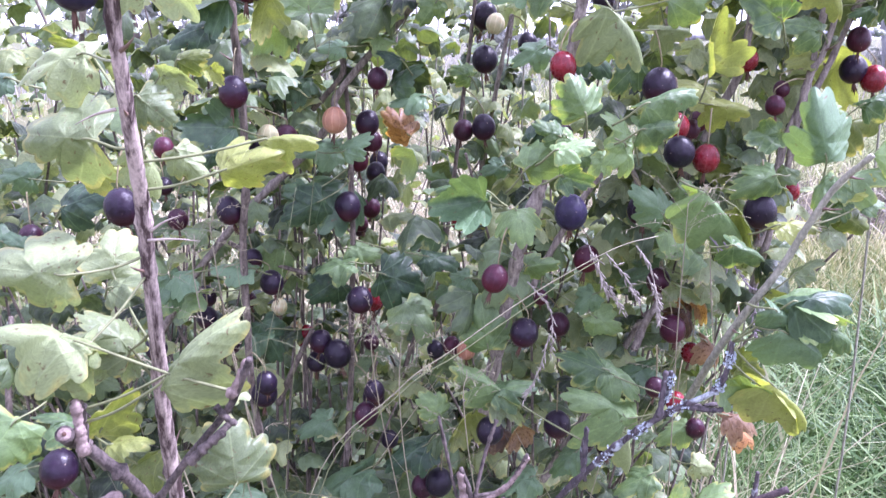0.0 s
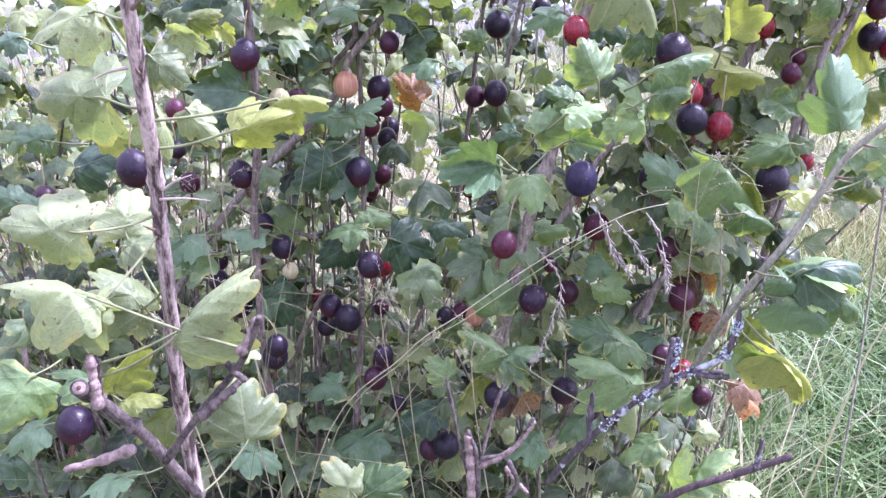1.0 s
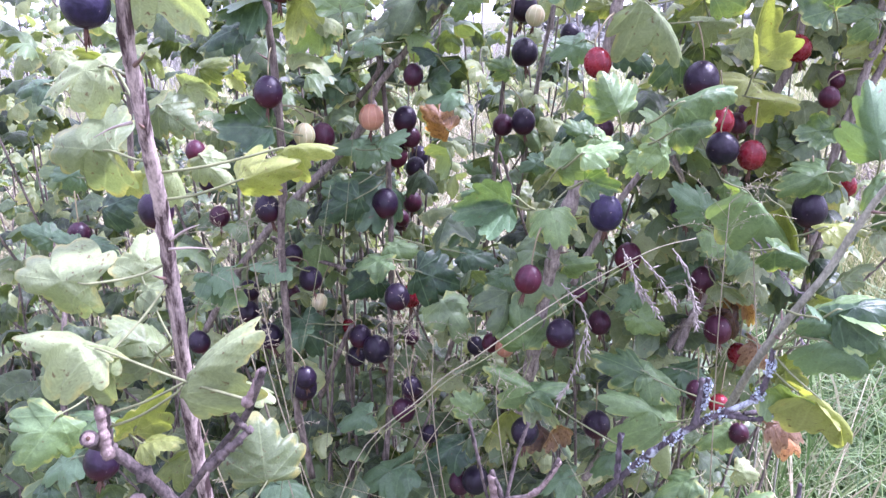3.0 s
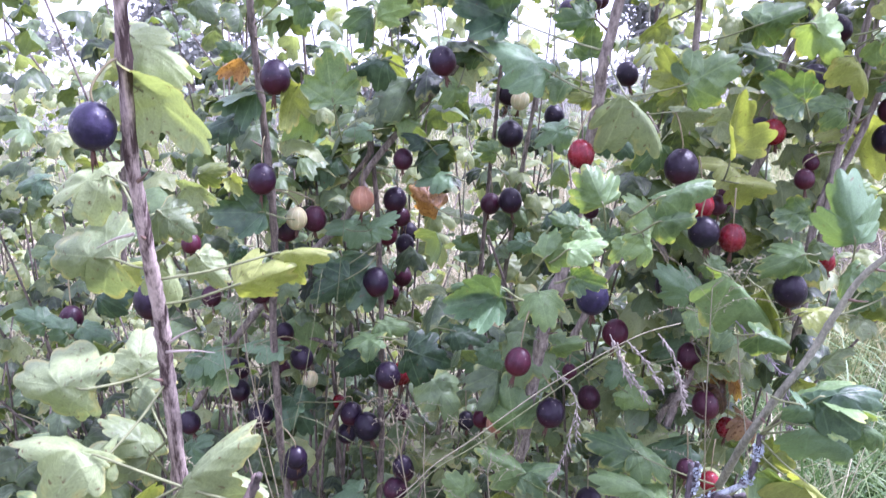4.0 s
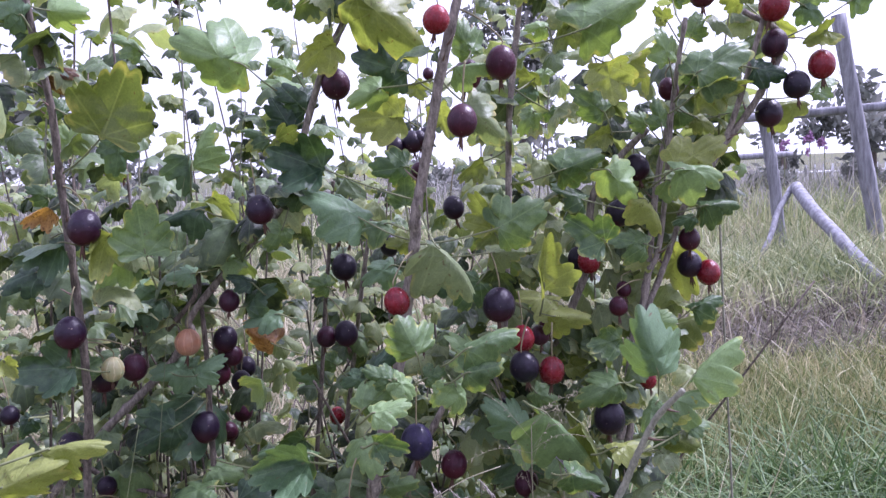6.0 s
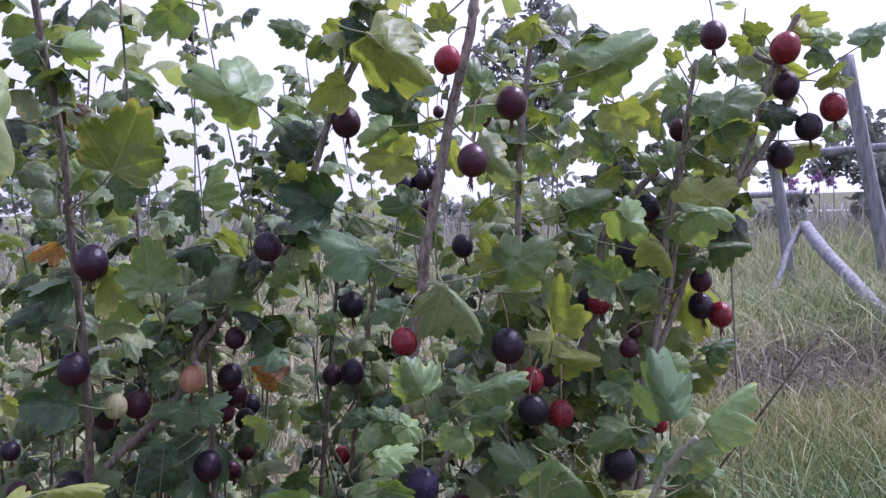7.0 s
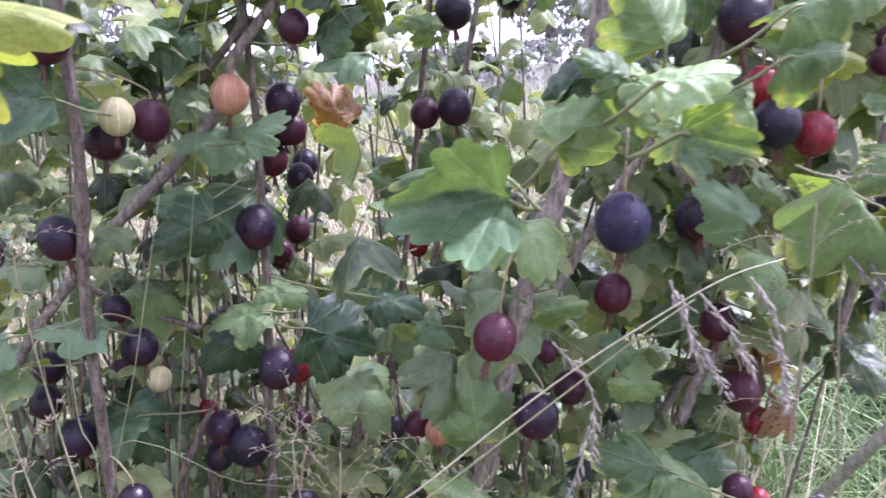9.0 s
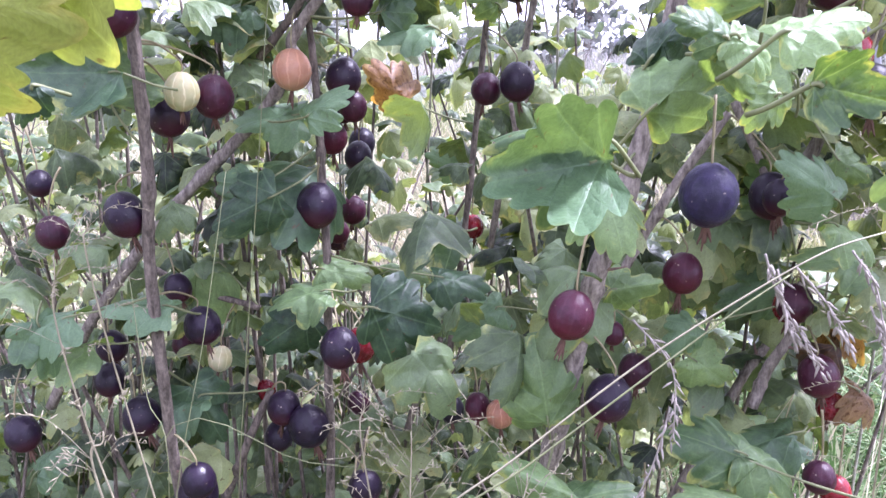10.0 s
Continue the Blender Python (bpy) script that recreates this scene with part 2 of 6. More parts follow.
BERRY = {
    "k": berry_material("black_purple_skin", (0.006, 0.004, 0.011), (0.016, 0.006, 0.019), 0.06, 0.02, 0.32),
    "u": berry_material("bloomy_blue_purple_skin", (0.009, 0.007, 0.024), (0.022, 0.013, 0.05), 0.14, 0.03, 0.3),
    "m": berry_material("maroon_skin", (0.018, 0.004, 0.013), (0.055, 0.006, 0.018), 0.06, 0.1, 0.34),
    "r": berry_material("red_skin", (0.08, 0.005, 0.01), (0.23, 0.014, 0.022), 0.05, 0.16, 0.22),
    "p": berry_material("pinkish_unripe_skin", (0.24, 0.1, 0.065), (0.42, 0.23, 0.14), 0.05, 0.35, 0.35),
    "c": berry_material("pale_cream_skin", (0.32, 0.31, 0.16), (0.5, 0.45, 0.29), 0.05, 0.35, 0.35),
}


def grass_material(name, *stops):
    m, n, l, p = material(name)
    chance = n.new("ShaderNodeNewGeometry").outputs["Random Per Island"]
    at = n.new("ShaderNodeTexCoord").outputs["Object"]
    patch = speckle(n, l, at, 1.1, 3)
    col = ramp(n, l, calc(n, l, "ADD", calc(n, l, "MULTIPLY", chance, 0.75), calc(n, l, "SUBTRACT", patch, 0.38)), *stops)
    l.new(col, p.inputs["Base Color"])
    p.inputs["Roughness"].default_value = 0.55
    glow = n.new("ShaderNodeBsdfTranslucent")
    l.new(col, glow.inputs[0])
    both = n.new("ShaderNodeMixShader")
    both.inputs[0].default_value = 0.3
    l.new(p.outputs[0], both.inputs[1])
    l.new(glow.outputs[0], both.inputs[2])
    l.new(both.outputs[0], n["Material Output"].inputs[0])
    return m


GRASS = grass_material("meadow_grass", (0.1, (0.11, 0.15, 0.06)), (0.5, (0.26, 0.3, 0.13)), (0.75, (0.4, 0.4, 0.21)), (1.0, (0.55, 0.5, 0.35)))
NEAR_GRASS = grass_material("near_grass", (0.1, (0.055, 0.095, 0.025)), (0.4, (0.17, 0.21, 0.07)), (0.7, (0.34, 0.33, 0.15)), (0.95, (0.54, 0.47, 0.29)))
DRY_GRASS = grass_material("dry_grass", (0.1, (0.12, 0.16, 0.08)), (0.45, (0.3, 0.28, 0.17)), (0.9, (0.52, 0.45, 0.32)))
LUSH = grass_material("lush_grass", (0.1, (0.03, 0.075, 0.02)), (0.5, (0.09, 0.16, 0.045)), (0.85, (0.19, 0.26, 0.1)), (1.0, (0.42, 0.4, 0.27)))
# dry seed grass with distance haze mixed into its greys
HAZY_GRASS = grass_material("hazy_seed_grass", (0.1, (0.2, 0.21, 0.18)), (0.5, (0.34, 0.33, 0.3)), (0.9, (0.5, 0.46, 0.45)))
DEAD_STEMS = grass_material("dead_stems", (0.1, (0.05, 0.043, 0.036)), (0.5, (0.14, 0.12, 0.1)), (0.9, (0.32, 0.28, 0.21)))


def ground_material():
    m, n, l, p = material("grassy_soil")
    at = n.new("ShaderNodeTexCoord").outputs["Object"]
    big = speckle(n, l, at, 0.35, 5)
    small = speckle(n, l, at, 9, 6, None, 0.7)
    col = mix(n, l, 0.6, ramp(n, l, big, (0.35, (0.045, 0.07, 0.024)), (0.65, (0.12, 0.11, 0.055))), ramp(n, l, small, (0.3, (0.4, 0.4, 0.35)), (0.7, (1.5, 1.4, 1.2))), "MULTIPLY")
    l.new(col, p.inputs["Base Color"])
    p.inputs["Roughness"].default_value = 0.95
    bump(n, l, small, 1.0, 0.03, p)
    return m


# ---- mesh helpers ----
WHERE = {}


def thing(name, x, y, z, label, category, group="", kind=""):
    ob = new(name)
    ob.location = (x, y, z)
    ob.empty_display_size = 0.05
    WHERE[ob] = Matrix.Translation((x, y, z))
    return tagged(ob, label, category, group, kind)


def part(name, mesh, mat, parent, label="", m=None):
    """One mesh object under a thing or a part; its vertices are in the world, or in the space of m."""
    ob = new(name, mesh)
    if mat and not mesh.materials:
        mesh.materials.append(mat)
    m = m or Matrix()
    if parent:
        ob.parent = parent
        ob.matrix_parent_inverse = WHERE[parent].inverted()
    ob.matrix_basis = m
    WHERE[ob] = m
    return tagged(ob, label)


def mesh_of(name, verts, faces, smooth=True):
    me = bpy.data.meshes.new(name)
    me.from_pydata([tuple(v) for v in verts], [], faces)
    if smooth:
        me.polygons.foreach_set("use_smooth", [True] * len(me.polygons))
    me.update()
    return me


def spline(pts, per=6):
    """A smooth line through the points."""
    p = [np.array(q, float) for q in pts]
    p = [2 * p[0] - p[1]] + p + [2 * p[-1] - p[-2]]
    out = []
    for i in range(1, len(p) - 2):
        for k in range(per):
            t = k / per
            a, b, c, d = p[i - 1], p[i], p[i + 1], p[i + 2]
            out.append(0.5 * (2 * b + (c - a) * t + (2 * a - 5 * b + 4 * c - d) * t * t + (3 * b - a - 3 * c + d) * t ** 3))
    return out + [p[-2]]


def tube_data(line, radii, sides=8, rough=0.0, seed=0):
    rng = np.random.default_rng(seed)
    verts, faces = [], []
    for i, q in enumerate(line):
        d = line[min(i + 1, len(line) - 1)] - line[max(i - 1, 0)]
        d = d / (np.linalg.norm(d) + 1e-9)
        a = np.cross(d, (0.31, 0.87, 0.2))
        a /= np.linalg.norm(a) + 1e-9
        b = np.cross(d, a)
        for k in range(sides):
            th = 2 * math.pi * k / sides
            r = radii[i] * (1 + rough * rng.uniform(-1, 1))
            verts.append(q + r * (math.cos(th) * a + math.sin(th) * b))
    for i in range(len(line) - 1):
        for k in range(sides):
            k2 = (k + 1) % sides
            faces.append((i * sides + k, i * sides + k2, (i + 1) * sides + k2, (i + 1) * sides + k))
    faces.append(tuple(range(sides))[::-1])
    faces.append(tuple((len(line) - 1) * sides + k for k in range(sides)))
    return verts, faces


def tube(name, pts, r0, r1, sides=8, per=6, rough=0.0, seed=0, knots=0.0):
    line = spline(pts, per)
    rng = np.random.default_rng(seed + 5)
    radii = [r0 + (r1 - r0) * i / (len(line) - 1) for i in range(len(line))]
    for i in range(len(line)):
        if knots and rng.random() < 0.16:
            radii[i] *= 1 + knots * rng.random()
    v, f = tube_data(line, radii, sides, rough, seed)
    return mesh_of(name, v, f), line


# ---- ground and meadow ----
def ground_height(x, y):
    d = math.hypot(x, y)
    return 0.02 * math.sin(1.3 * x + 0.4) * math.cos(1.1 * y) * min(1, d / 2) + 0.05 * math.exp(-((y - 3.4) / 0.6) ** 2) * (1 if x > 0.5 else 0)


def build_ground():
    xs = np.unique(np.concatenate([np.linspace(-8, 8, 65), np.array([-900, -300, -100, -40, -20, 20, 40, 100, 300, 900])]))
    verts, faces = [], []
    for yy in xs:
        for xx in xs:
            verts.append((xx, yy, ground_height(xx, yy) if abs(xx) < 9 and abs(yy) < 9 else 0))
    n = len(xs)
    for j in range(n - 1):
        for i in range(n - 1):
            faces.append((j * n + i, j * n + i + 1, (j + 1) * n + i + 1, (j + 1) * n + i))
    ob = part("ground", mesh_of("ground", verts, faces), ground_material(), None)
    tagged(ob, "uneven meadow ground with soil and short grass", "ground", kind="structure")


build_ground()


def blades(name, mat, spots, label, height, width, lean, seed, top=False):
    """A stand of bent grass blades in one mesh."""
    rng = np.random.default_rng(seed)
    verts, faces = [], []
    for x, y, k in spots:
        h = height * k * rng.uniform(0.55, 1.25)
        th, bend = rng.uniform(0, 2 * math.pi), lean * rng.uniform(0.2, 1.6)
        dx, dy = math.cos(th), math.sin(th)
        w = width * rng.uniform(0.6, 1.3)
        ph = rng.uniform(0, math.pi)
        wx, wy = math.cos(ph) * w / 2, math.sin(ph) * w / 2
        z0 = ground_height(x, y) - 0.01
        s = len(verts)
        for i, f in enumerate((0, 0.35, 0.7, 1.0)):
            out, up = h * bend * f * f, h * (f - 0.35 * bend * f * f)
            q = (1 - f) ** 0.6 if i < 3 else 0.08
            verts.append((x + dx * out - wx * q, y + dy * out - wy * q, z0 + up))
            verts.append((x + dx * out + wx * q, y + dy * out + wy * q, z0 + up))
        for i in range(3):
            faces.append((s + 2 * i, s + 2 * i + 1, s + 2 * i + 3, s + 2 * i + 2))
    ob = part(name, mesh_of(name, verts, faces), mat, None)
    return tagged(ob, label, "grass", kind="stuff")


rng = np.random.default_rng(11)


def scatter(n, x0, x1, y0, y1, clump=0.5, power=1.0):
    """Spots in a stretch of the plan, in loose clumps."""
    out = []
    centres = [(rng.uniform(x0, x1), y0 + (y1 - y0) * rng.random() ** power, rng.uniform(0.6, 1.2)) for _ in range(max(1, n // 18))]
    for _ in range(n):
        if rng.random() < clump:
            cx, cy, k = centres[rng.integers(len(centres))]
            out.append((cx + rng.normal(0, 0.05), cy + rng.normal(0, 0.05), k))
        else:
            out.append((rng.uniform(x0, x1), y0 + (y1 - y0) * rng.random() ** power, rng.uniform(0.5, 1.0)))
    if y0 < 1.1:
        return out
    fx, fy = 0.11 * (x1 - x0), 0.11 * (y1 - y0)  # the stands thin out at their edges
    return [(x + rng.normal(0, fx), y + abs(rng.normal(0, fy)) - 0.3 * fy, k) for x, y, k in out]


beside = lambda spots: [q for q in spots if q[0] > 0.05 + 0.28 * q[1]]
blades("meadow_grass", NEAR_GRASS, beside(scatter(24000, 0.2, 2.6, 1.2, 2.2, 0.6)), "straw-coloured and green grass beside the bush", 0.13, 0.0045, 0.6, 3)
blades("meadow_grass", LUSH, beside(scatter(5500, 0.2, 1.5, 0.75, 1.35, 0.6)), "long arching green grass close beside the bush", 0.21, 0.0062, 1.1, 14)
blades("meadow_grass", GRASS, beside(scatter(12000, 0.6, 4.6, 2.7, 4.7, 0.65)), "deep green tussocks of meadow grass", 0.24, 0.008, 1.0, 9)
blades("meadow_grass", GRASS, scatter(15000, -2.5, 10, 4.4, 11, 0.5), "rough tall grass round the old fence", 0.45, 0.011, 0.6, 4)
blades("seed_grass", HAZY_GRASS, scatter(16000, -6, 12, 7.5, 14, 0.5), "tall seed grass beyond the old fence, greyed for haze", 0.62, 0.014, 0.4, 13)
blades("dry_grass", DRY_GRASS, [q for q in scatter(7000, -1.8, 0.7, 1.2, 4.5, 0.5) if q[0] < 0.1 + 0.3 * q[1]], "bleached dry grass behind the bush", 0.33, 0.007, 0.8, 5)
blades("dry_grass", DRY_GRASS, scatter(500, 0.9, 5.5, 2.0, 6.0, 0.5), "tall bleached seed stalks in the meadow", 0.4, 0.004, 0.5, 6)
blades("dead_stems", DEAD_STEMS, scatter(6500, 0.7, 3.6, 2.15, 3.0, 0.7), "grey-brown dead stems lying in the grass", 0.16, 0.007, 1.2, 7)
blades("meadow_grass", GRASS, scatter(14000, -4.0, 4.5, -4.0, 0.05, 0.5) + scatter(6000, -4.0, -1.0, 0.1, 4.5, 0.6) + scatter(4000, 1.2, 4.5, 0.1, 2.4, 0.5), "short worn grass in front of the bush", 0.12, 0.007, 1.0, 10)
blades("dry_grass", DRY_GRASS, scatter(1300, -1.0, 0.3, 0.6, 1.5, 0.4), "bleached straw standing among the canes", 0.42, 0.0035, 0.5, 12)
blades("dry_grass", DRY_GRASS, scatter(650, -0.4, 0.3, 0.44, 0.66, 0.5), "thin bleached straw between the lower branches", 0.42, 0.0016, 0.6, 15)
blades("undergrowth_grass", LUSH, scatter(2500, -0.7, 0.45, 0.3, 1.0, 0.4), "thin grass growing up under the bush", 0.3, 0.003, 0.5, 8)

# ---- old fence ----
fence = thing("fence", 2.6, 4.9, 0, "old weathered grey pole fence with leaning posts", "fence")


def pole(name, a, b, r0, r1, parent, label="", seed=0):
    a, b = np.array(a), np.array(b)
    side = np.cross(b - a, (0.2, 0.1, 1.0))
    side /= np.linalg.norm(side)
    mid = [a + (b - a) * f + side * 0.012 * math.sin(7 * f + seed) for f in (0, 0.3, 0.6, 1)]
    me, _ = tube(name, mid, r0, r1, 12, 5, 0.06, seed, 0.1)
    return part(name, me, POST_WOOD, parent, label)


pole("post", (2.955, 5.0, -0.1), (2.785, 5.0, 1.0), 0.043, 0.037, fence, "", 1)
pole("post", (3.40, 4.6, -0.1), (3.07, 4.6, 1.54), 0.05, 0.044, fence, "", 2)
pole("rail", (2.5, 5.06, 0.92), (4.6, 4.05, 1.0), 0.03, 0.026, fence, "", 3)
pole("rail", (1.5, 6.2, 0.62), (3.6, 6.0, 0.67), 0.028, 0.026, fence, "thin lower rail", 4)
fallen = thing("fallen_pole", 2.5, 3.9, 0, "fallen pale grey pole leaning in the grass", "pole")
pole("shaft", (2.615, 4.32, 0.47), (2.38, 3.2, 0.05), 0.036, 0.032, fallen, "", 5)
prop = thing("wooden_stick", 2.4, 4.1, 0, "thin grey stick propped against the fallen pole", "stick")
pole("shaft", (2.60, 4.33, 0.46), (2.18, 4.0, 0.0), 0.018, 0.015, prop, "", 6)

# ---- distance ----
def crown_mass(centre, size, count, leaf, seed):
    """Leafy clumps of small faces in an uneven crown."""
    r = np.random.default_rng(seed)
    verts, faces = [], []
    lumps = [np.array(centre) + r.normal(0, 0.42, 3) * size for _ in range(max(6, count // 160))]
    for _ in range(count):
        q = lumps[r.integers(len(lumps))] + r.normal(0, 0.15, 3) * size
        a, b = r.normal(0, 1, 3), r.normal(0, 1, 3)
        a /= np.linalg.norm(a)
        b -= a * (a @ b)
        b /= np.linalg.norm(b)
        k = leaf * r.uniform(0.6, 1.4)
        s = len(verts)
        verts += [q - a * k, q + b * k * 0.45, q + a * k, q - b * k * 0.45]
        faces.append((s, s + 1, s + 2, s + 3))
    return mesh_of("crown", verts, faces, False)


# foliage greyed and flattened: the haze of distance is in the colour
HAZY_GREEN = grass_material("hazy_foliage", (0.1, (0.12, 0.135, 0.115)), (0.6, (0.2, 0.21, 0.19)), (0.95, (0.32, 0.31, 0.29)))
PINK = plain("fireweed_flower", (0.42, 0.24, 0.42), 0.8)


def far_plant(name, x, y, height, spread, count, leaf, label, category, seed, stem=0.06):
    ob = thing(name, x, y, 0, label, category)
    r = np.random.default_rng(seed)
    me, _ = tube("trunk", [(x, y, 0), (x + 0.1 * stem, y, height * 0.4), (x - stem, y, height * 0.75)], stem, stem * 0.3, 7)
    part("trunk", me, BARK, ob)
    part("crown", crown_mass((x, y, height * 0.55), np.array([spread, spread, height * 0.42]), count, leaf, seed), HAZY_GREEN, ob)
    return ob


far_plant("shrub", 6.6, 9.2, 1.7, 0.8, 1500, 0.07, "dark leafy shrub behind the fence", "shrub", 21)
far_plant("shrub", 5.5, 9.4, 1.15, 0.55, 900, 0.06, "low shrub with pink fireweed beside it", "shrub", 22)
far_plant("shrub", 7.6, 8.8, 1.5, 0.9, 1300, 0.07, "dark leafy shrub behind the fence", "shrub", 23)
far_plant("shrub", -1.4, 8.6, 0.95, 0.8, 1100, 0.06, "low grey-green shrub beyond the bush", "shrub", 25)
far_plant("shrub", -4.2, 10.5, 1.6, 1.3, 1700, 0.07, "low grey-green shrub beyond the bush", "shrub", 26)
far_plant("shrub", 1.6, 11, 1.1, 1.2, 1300, 0.07, "low grey-green shrub beyond the bush", "shrub", 27)
far_plant("tree", 2.95, 14, 4.9, 0.75, 3200, 0.09, "slim dark tree standing far behind the bush", "tree", 24, 0.09)
far_plant("tree", -6.5, 16, 3.4, 1.2, 2200, 0.1, "small dark tree far behind the bush", "tree", 28, 0.09)
for i, (fx, fy) in enumerate(((5.35, 8.6), (5.6, 8.7), (5.2, 8.9), (5.95, 8.5))):
    flower = thing("fireweed", fx, fy, 0, "fireweed stalk with fading pink flowers", "flower", "fireweed by the shrubs")
    fm, _ = tube("stem", [(fx, fy, 0), (fx + 0.02, fy, 0.5), (fx, fy, 0.98 - 0.05 * i)], 0.008, 0.004, 5)
    part("stem", fm, STALK, flower)
    part("blossom", crown_mass((fx, fy, 0.85 - 0.05 * i), np.array([0.06, 0.06, 0.14]), 90, 0.03, 50 + i), PINK, flower)

WHITE_PAINT = plain("white_paint", (0.75, 0.75, 0.78), 0.6, 0.2, 8)
picket_fence = thing("picket_fence", 7.7, 12, 0, "low white picket fence far beyond the meadow", "fence")
for i in range(16):
    px0 = 6.6 + 0.16 * i
    bm = bmesh.new()
    bmesh.ops.create_cube(bm, size=1.0, matrix=Matrix.Translation((px0, 12, 0.24)) @ Matrix.Diagonal((0.07, 0.02, 0.48, 1)))
    for v in bm.verts:
        if v.co.z > 0.4:
            v.co.x = px0 + (v.co.x - px0) * 0.35
    pm = bpy.data.meshes.new("picket")
    bm.to_mesh(pm)
    bm.free()
    part("picket", pm, WHITE_PAINT, picket_fence)
pm, _ = tube("rail", [(6.5, 12.03, 0.35), (8, 12.03, 0.35), (9.2, 12.03, 0.35)], 0.02, 0.02, 6)
part("rail", pm, WHITE_PAINT, picket_fence)

# ---- leaves ----
POSTURES = {"o": (0.28, 0.75), "f": (0.95, 1.0), "c": (0.45, 1.5)}  # drop of the halves from the midrib, curl of the blade


def leaf_shape(seed, posture="o", n=132, rings=(0.22, 0.42, 0.6, 0.76, 0.89, 1.0)):
    """Vertices, faces and leaf places of a leaf with round toothed lobes: stalk at the origin, tip at y = 1, one unit wide."""
    r = np.random.default_rng(seed)
    fold, curl = (v * r.uniform(0.75, 1.25) for v in POSTURES[posture])
    turn = r.uniform(44, 54)
    side = [r.uniform(0.9, 1.1) for _ in range(2)]
    # each lobe is a round: its turn from the midrib, the reach of its middle and its radius
    lobes = [(r.uniform(-4, 4), 0.67, 0.32 * r.uniform(0.92, 1.08)), (turn, 0.49 * side[0], 0.245), (-turn, 0.49 * side[1], 0.245), (turn + 32, 0.34 * side[0], 0.16), (-turn - 32, 0.34 * side[1], 0.16), (0, 0.26, 0.23)]
    ph = r.uniform(0, 6.28, 5)
    wave, twist, bend = r.uniform(0.02, 0.06), r.uniform(-0.35, 0.35), r.uniform(-0.12, 0.12)
    teeth = r.uniform(10, 12)

    def radius(th):
        best = 0.05
        for a, far, round_ in lobes:
            d = th - radians(a)
            q = round_ ** 2 - (far * math.sin(d)) ** 2
            if q > 0:
                best = max(best, far * math.cos(d) + math.sqrt(q))
        tooth = abs(math.sin(th * teeth * (0.55 + 0.45 * best) + ph[0])) ** 0.6
        return best * (0.855 + 0.16 * tooth) * (1 + 0.025 * math.sin(4 * th + ph[1]))

    def lift(x, y, f):
        ax = abs(x)
        z = -fold * (math.sqrt(x * x + 0.006) - 0.077) - curl * (0.5 * x * x + 0.42 * max(0, y - 0.35) ** 2 + 0.3 * max(0, 0.2 - y) ** 2)
        z += wave * f * math.sin(4 * math.atan2(x, y - 0.3) + ph[2]) + twist * x * (y - 0.4)
        z -= 0.16 * max(0, f - 0.72) * (1 + 0.8 * math.sin(3 * math.atan2(x, y - 0.3) + ph[3]))
        # the blade swells between the main veins and puckers along the side veins
        vein = min(abs(x * math.cos(radians(a)) - y * math.sin(radians(a))) for a in (0, turn, -turn, turn + 32, -turn - 32))
        z += 0.04 * (1 - math.exp(-((vein / 0.07) ** 2)))
        z += 0.0028 * math.sin(34 * (math.hypot(x, y) - 0.8 * vein) + ph[4]) * min(1, vein / 0.06)
        return z

    rim = []
    for k in range(n):
        th = -math.pi + 2 * math.pi * (k + 0.5) / n
        q = radius(th)
        x, y = q * math.sin(th) * 0.88, q * math.cos(th)
        rim.append((x + bend * y * y, y))
    verts, place, faces = [(0, 0.3, lift(0, 0.3, 0))], [(0, 0.3, 0)], []
    for f in rings:
        for x, y in rim:
            x, y = x * f, 0.3 + (y - 0.3) * f
            verts.append((x, y, lift(x, y, f)))
            place.append((x, y, f))
    for k in range(n):
        faces.append((0, 1 + (k + 1) % n, 1 + k))
        for i in range(len(rings) - 1):
            a, b = 1 + i * n, 1 + (i + 1) * n
            faces.append((a + k, a + (k + 1) % n, b + (k + 1) % n, b + k))
    return np.array(verts), [f[::-1] for f in faces], np.array(place)


def with_places(me, place):
    at = me.attributes.new("leafplace", "FLOAT_VECTOR", "POINT")
    at.data.foreach_set("vector", np.array(place, dtype=np.float32).ravel())
    return me


LEAF_MESH = {}
for posture in POSTURES:
    for k in range(6):
        v, f, pl = leaf_shape(40 + k, posture)
        for tone_key in LEAF:
            me = with_places(mesh_of("leaf", v, f), pl)
            me.materials.append(LEAF[tone_key])
            LEAF_MESH[tone_key, posture, k] = me

# ---- the bush ----
bush = thing("berry_bush", 0.05, 0.55, 0, "gooseberry-like bush with lobed green leaves and dark ripe berries", "bush")
WOOD = []  # places along the canes, to which stalks lead
LIVE = []  # those of the canes that bear leaves
count = [0, 0, 0]


def wooden(mat, label, thorns, r0, r1, pts, knots=0.35, sides=9):
    count[0] += 1
    me, line = tube("branch", pts, 0.7 * r0 / 1000, 0.76 * r1 / 1000, sides, 9, 0.09, count[0], knots)
    ob = part("branch", me, mat, bush, label)
    WOOD.extend(line)
    if mat not in (DRY_BARK, TWIG_BARK, DARK_BARK):
        LIVE.extend(q for q in line if q[0] < 0.25)
    r = np.random.default_rng(count[0])
    for i in range(4, len(line) - 4, 1):
        if r.random() < thorns:
            d = r.normal(0, 1, 3)
            t = line[i + 1] - line[i]
            t /= np.linalg.norm(t)
            d -= t * (t @ d)
            d = d / np.linalg.norm(d) + 0.5 * t
            k = r.uniform(0.005, 0.009)
            tm, _ = tube("thorn", [line[i], line[i] + d * k * 0.5, line[i] + d * k + t * 0.001], 0.0009, 0.00012, 5, 2)
            part("thorn", tm, THORN, ob)
    return ob, line


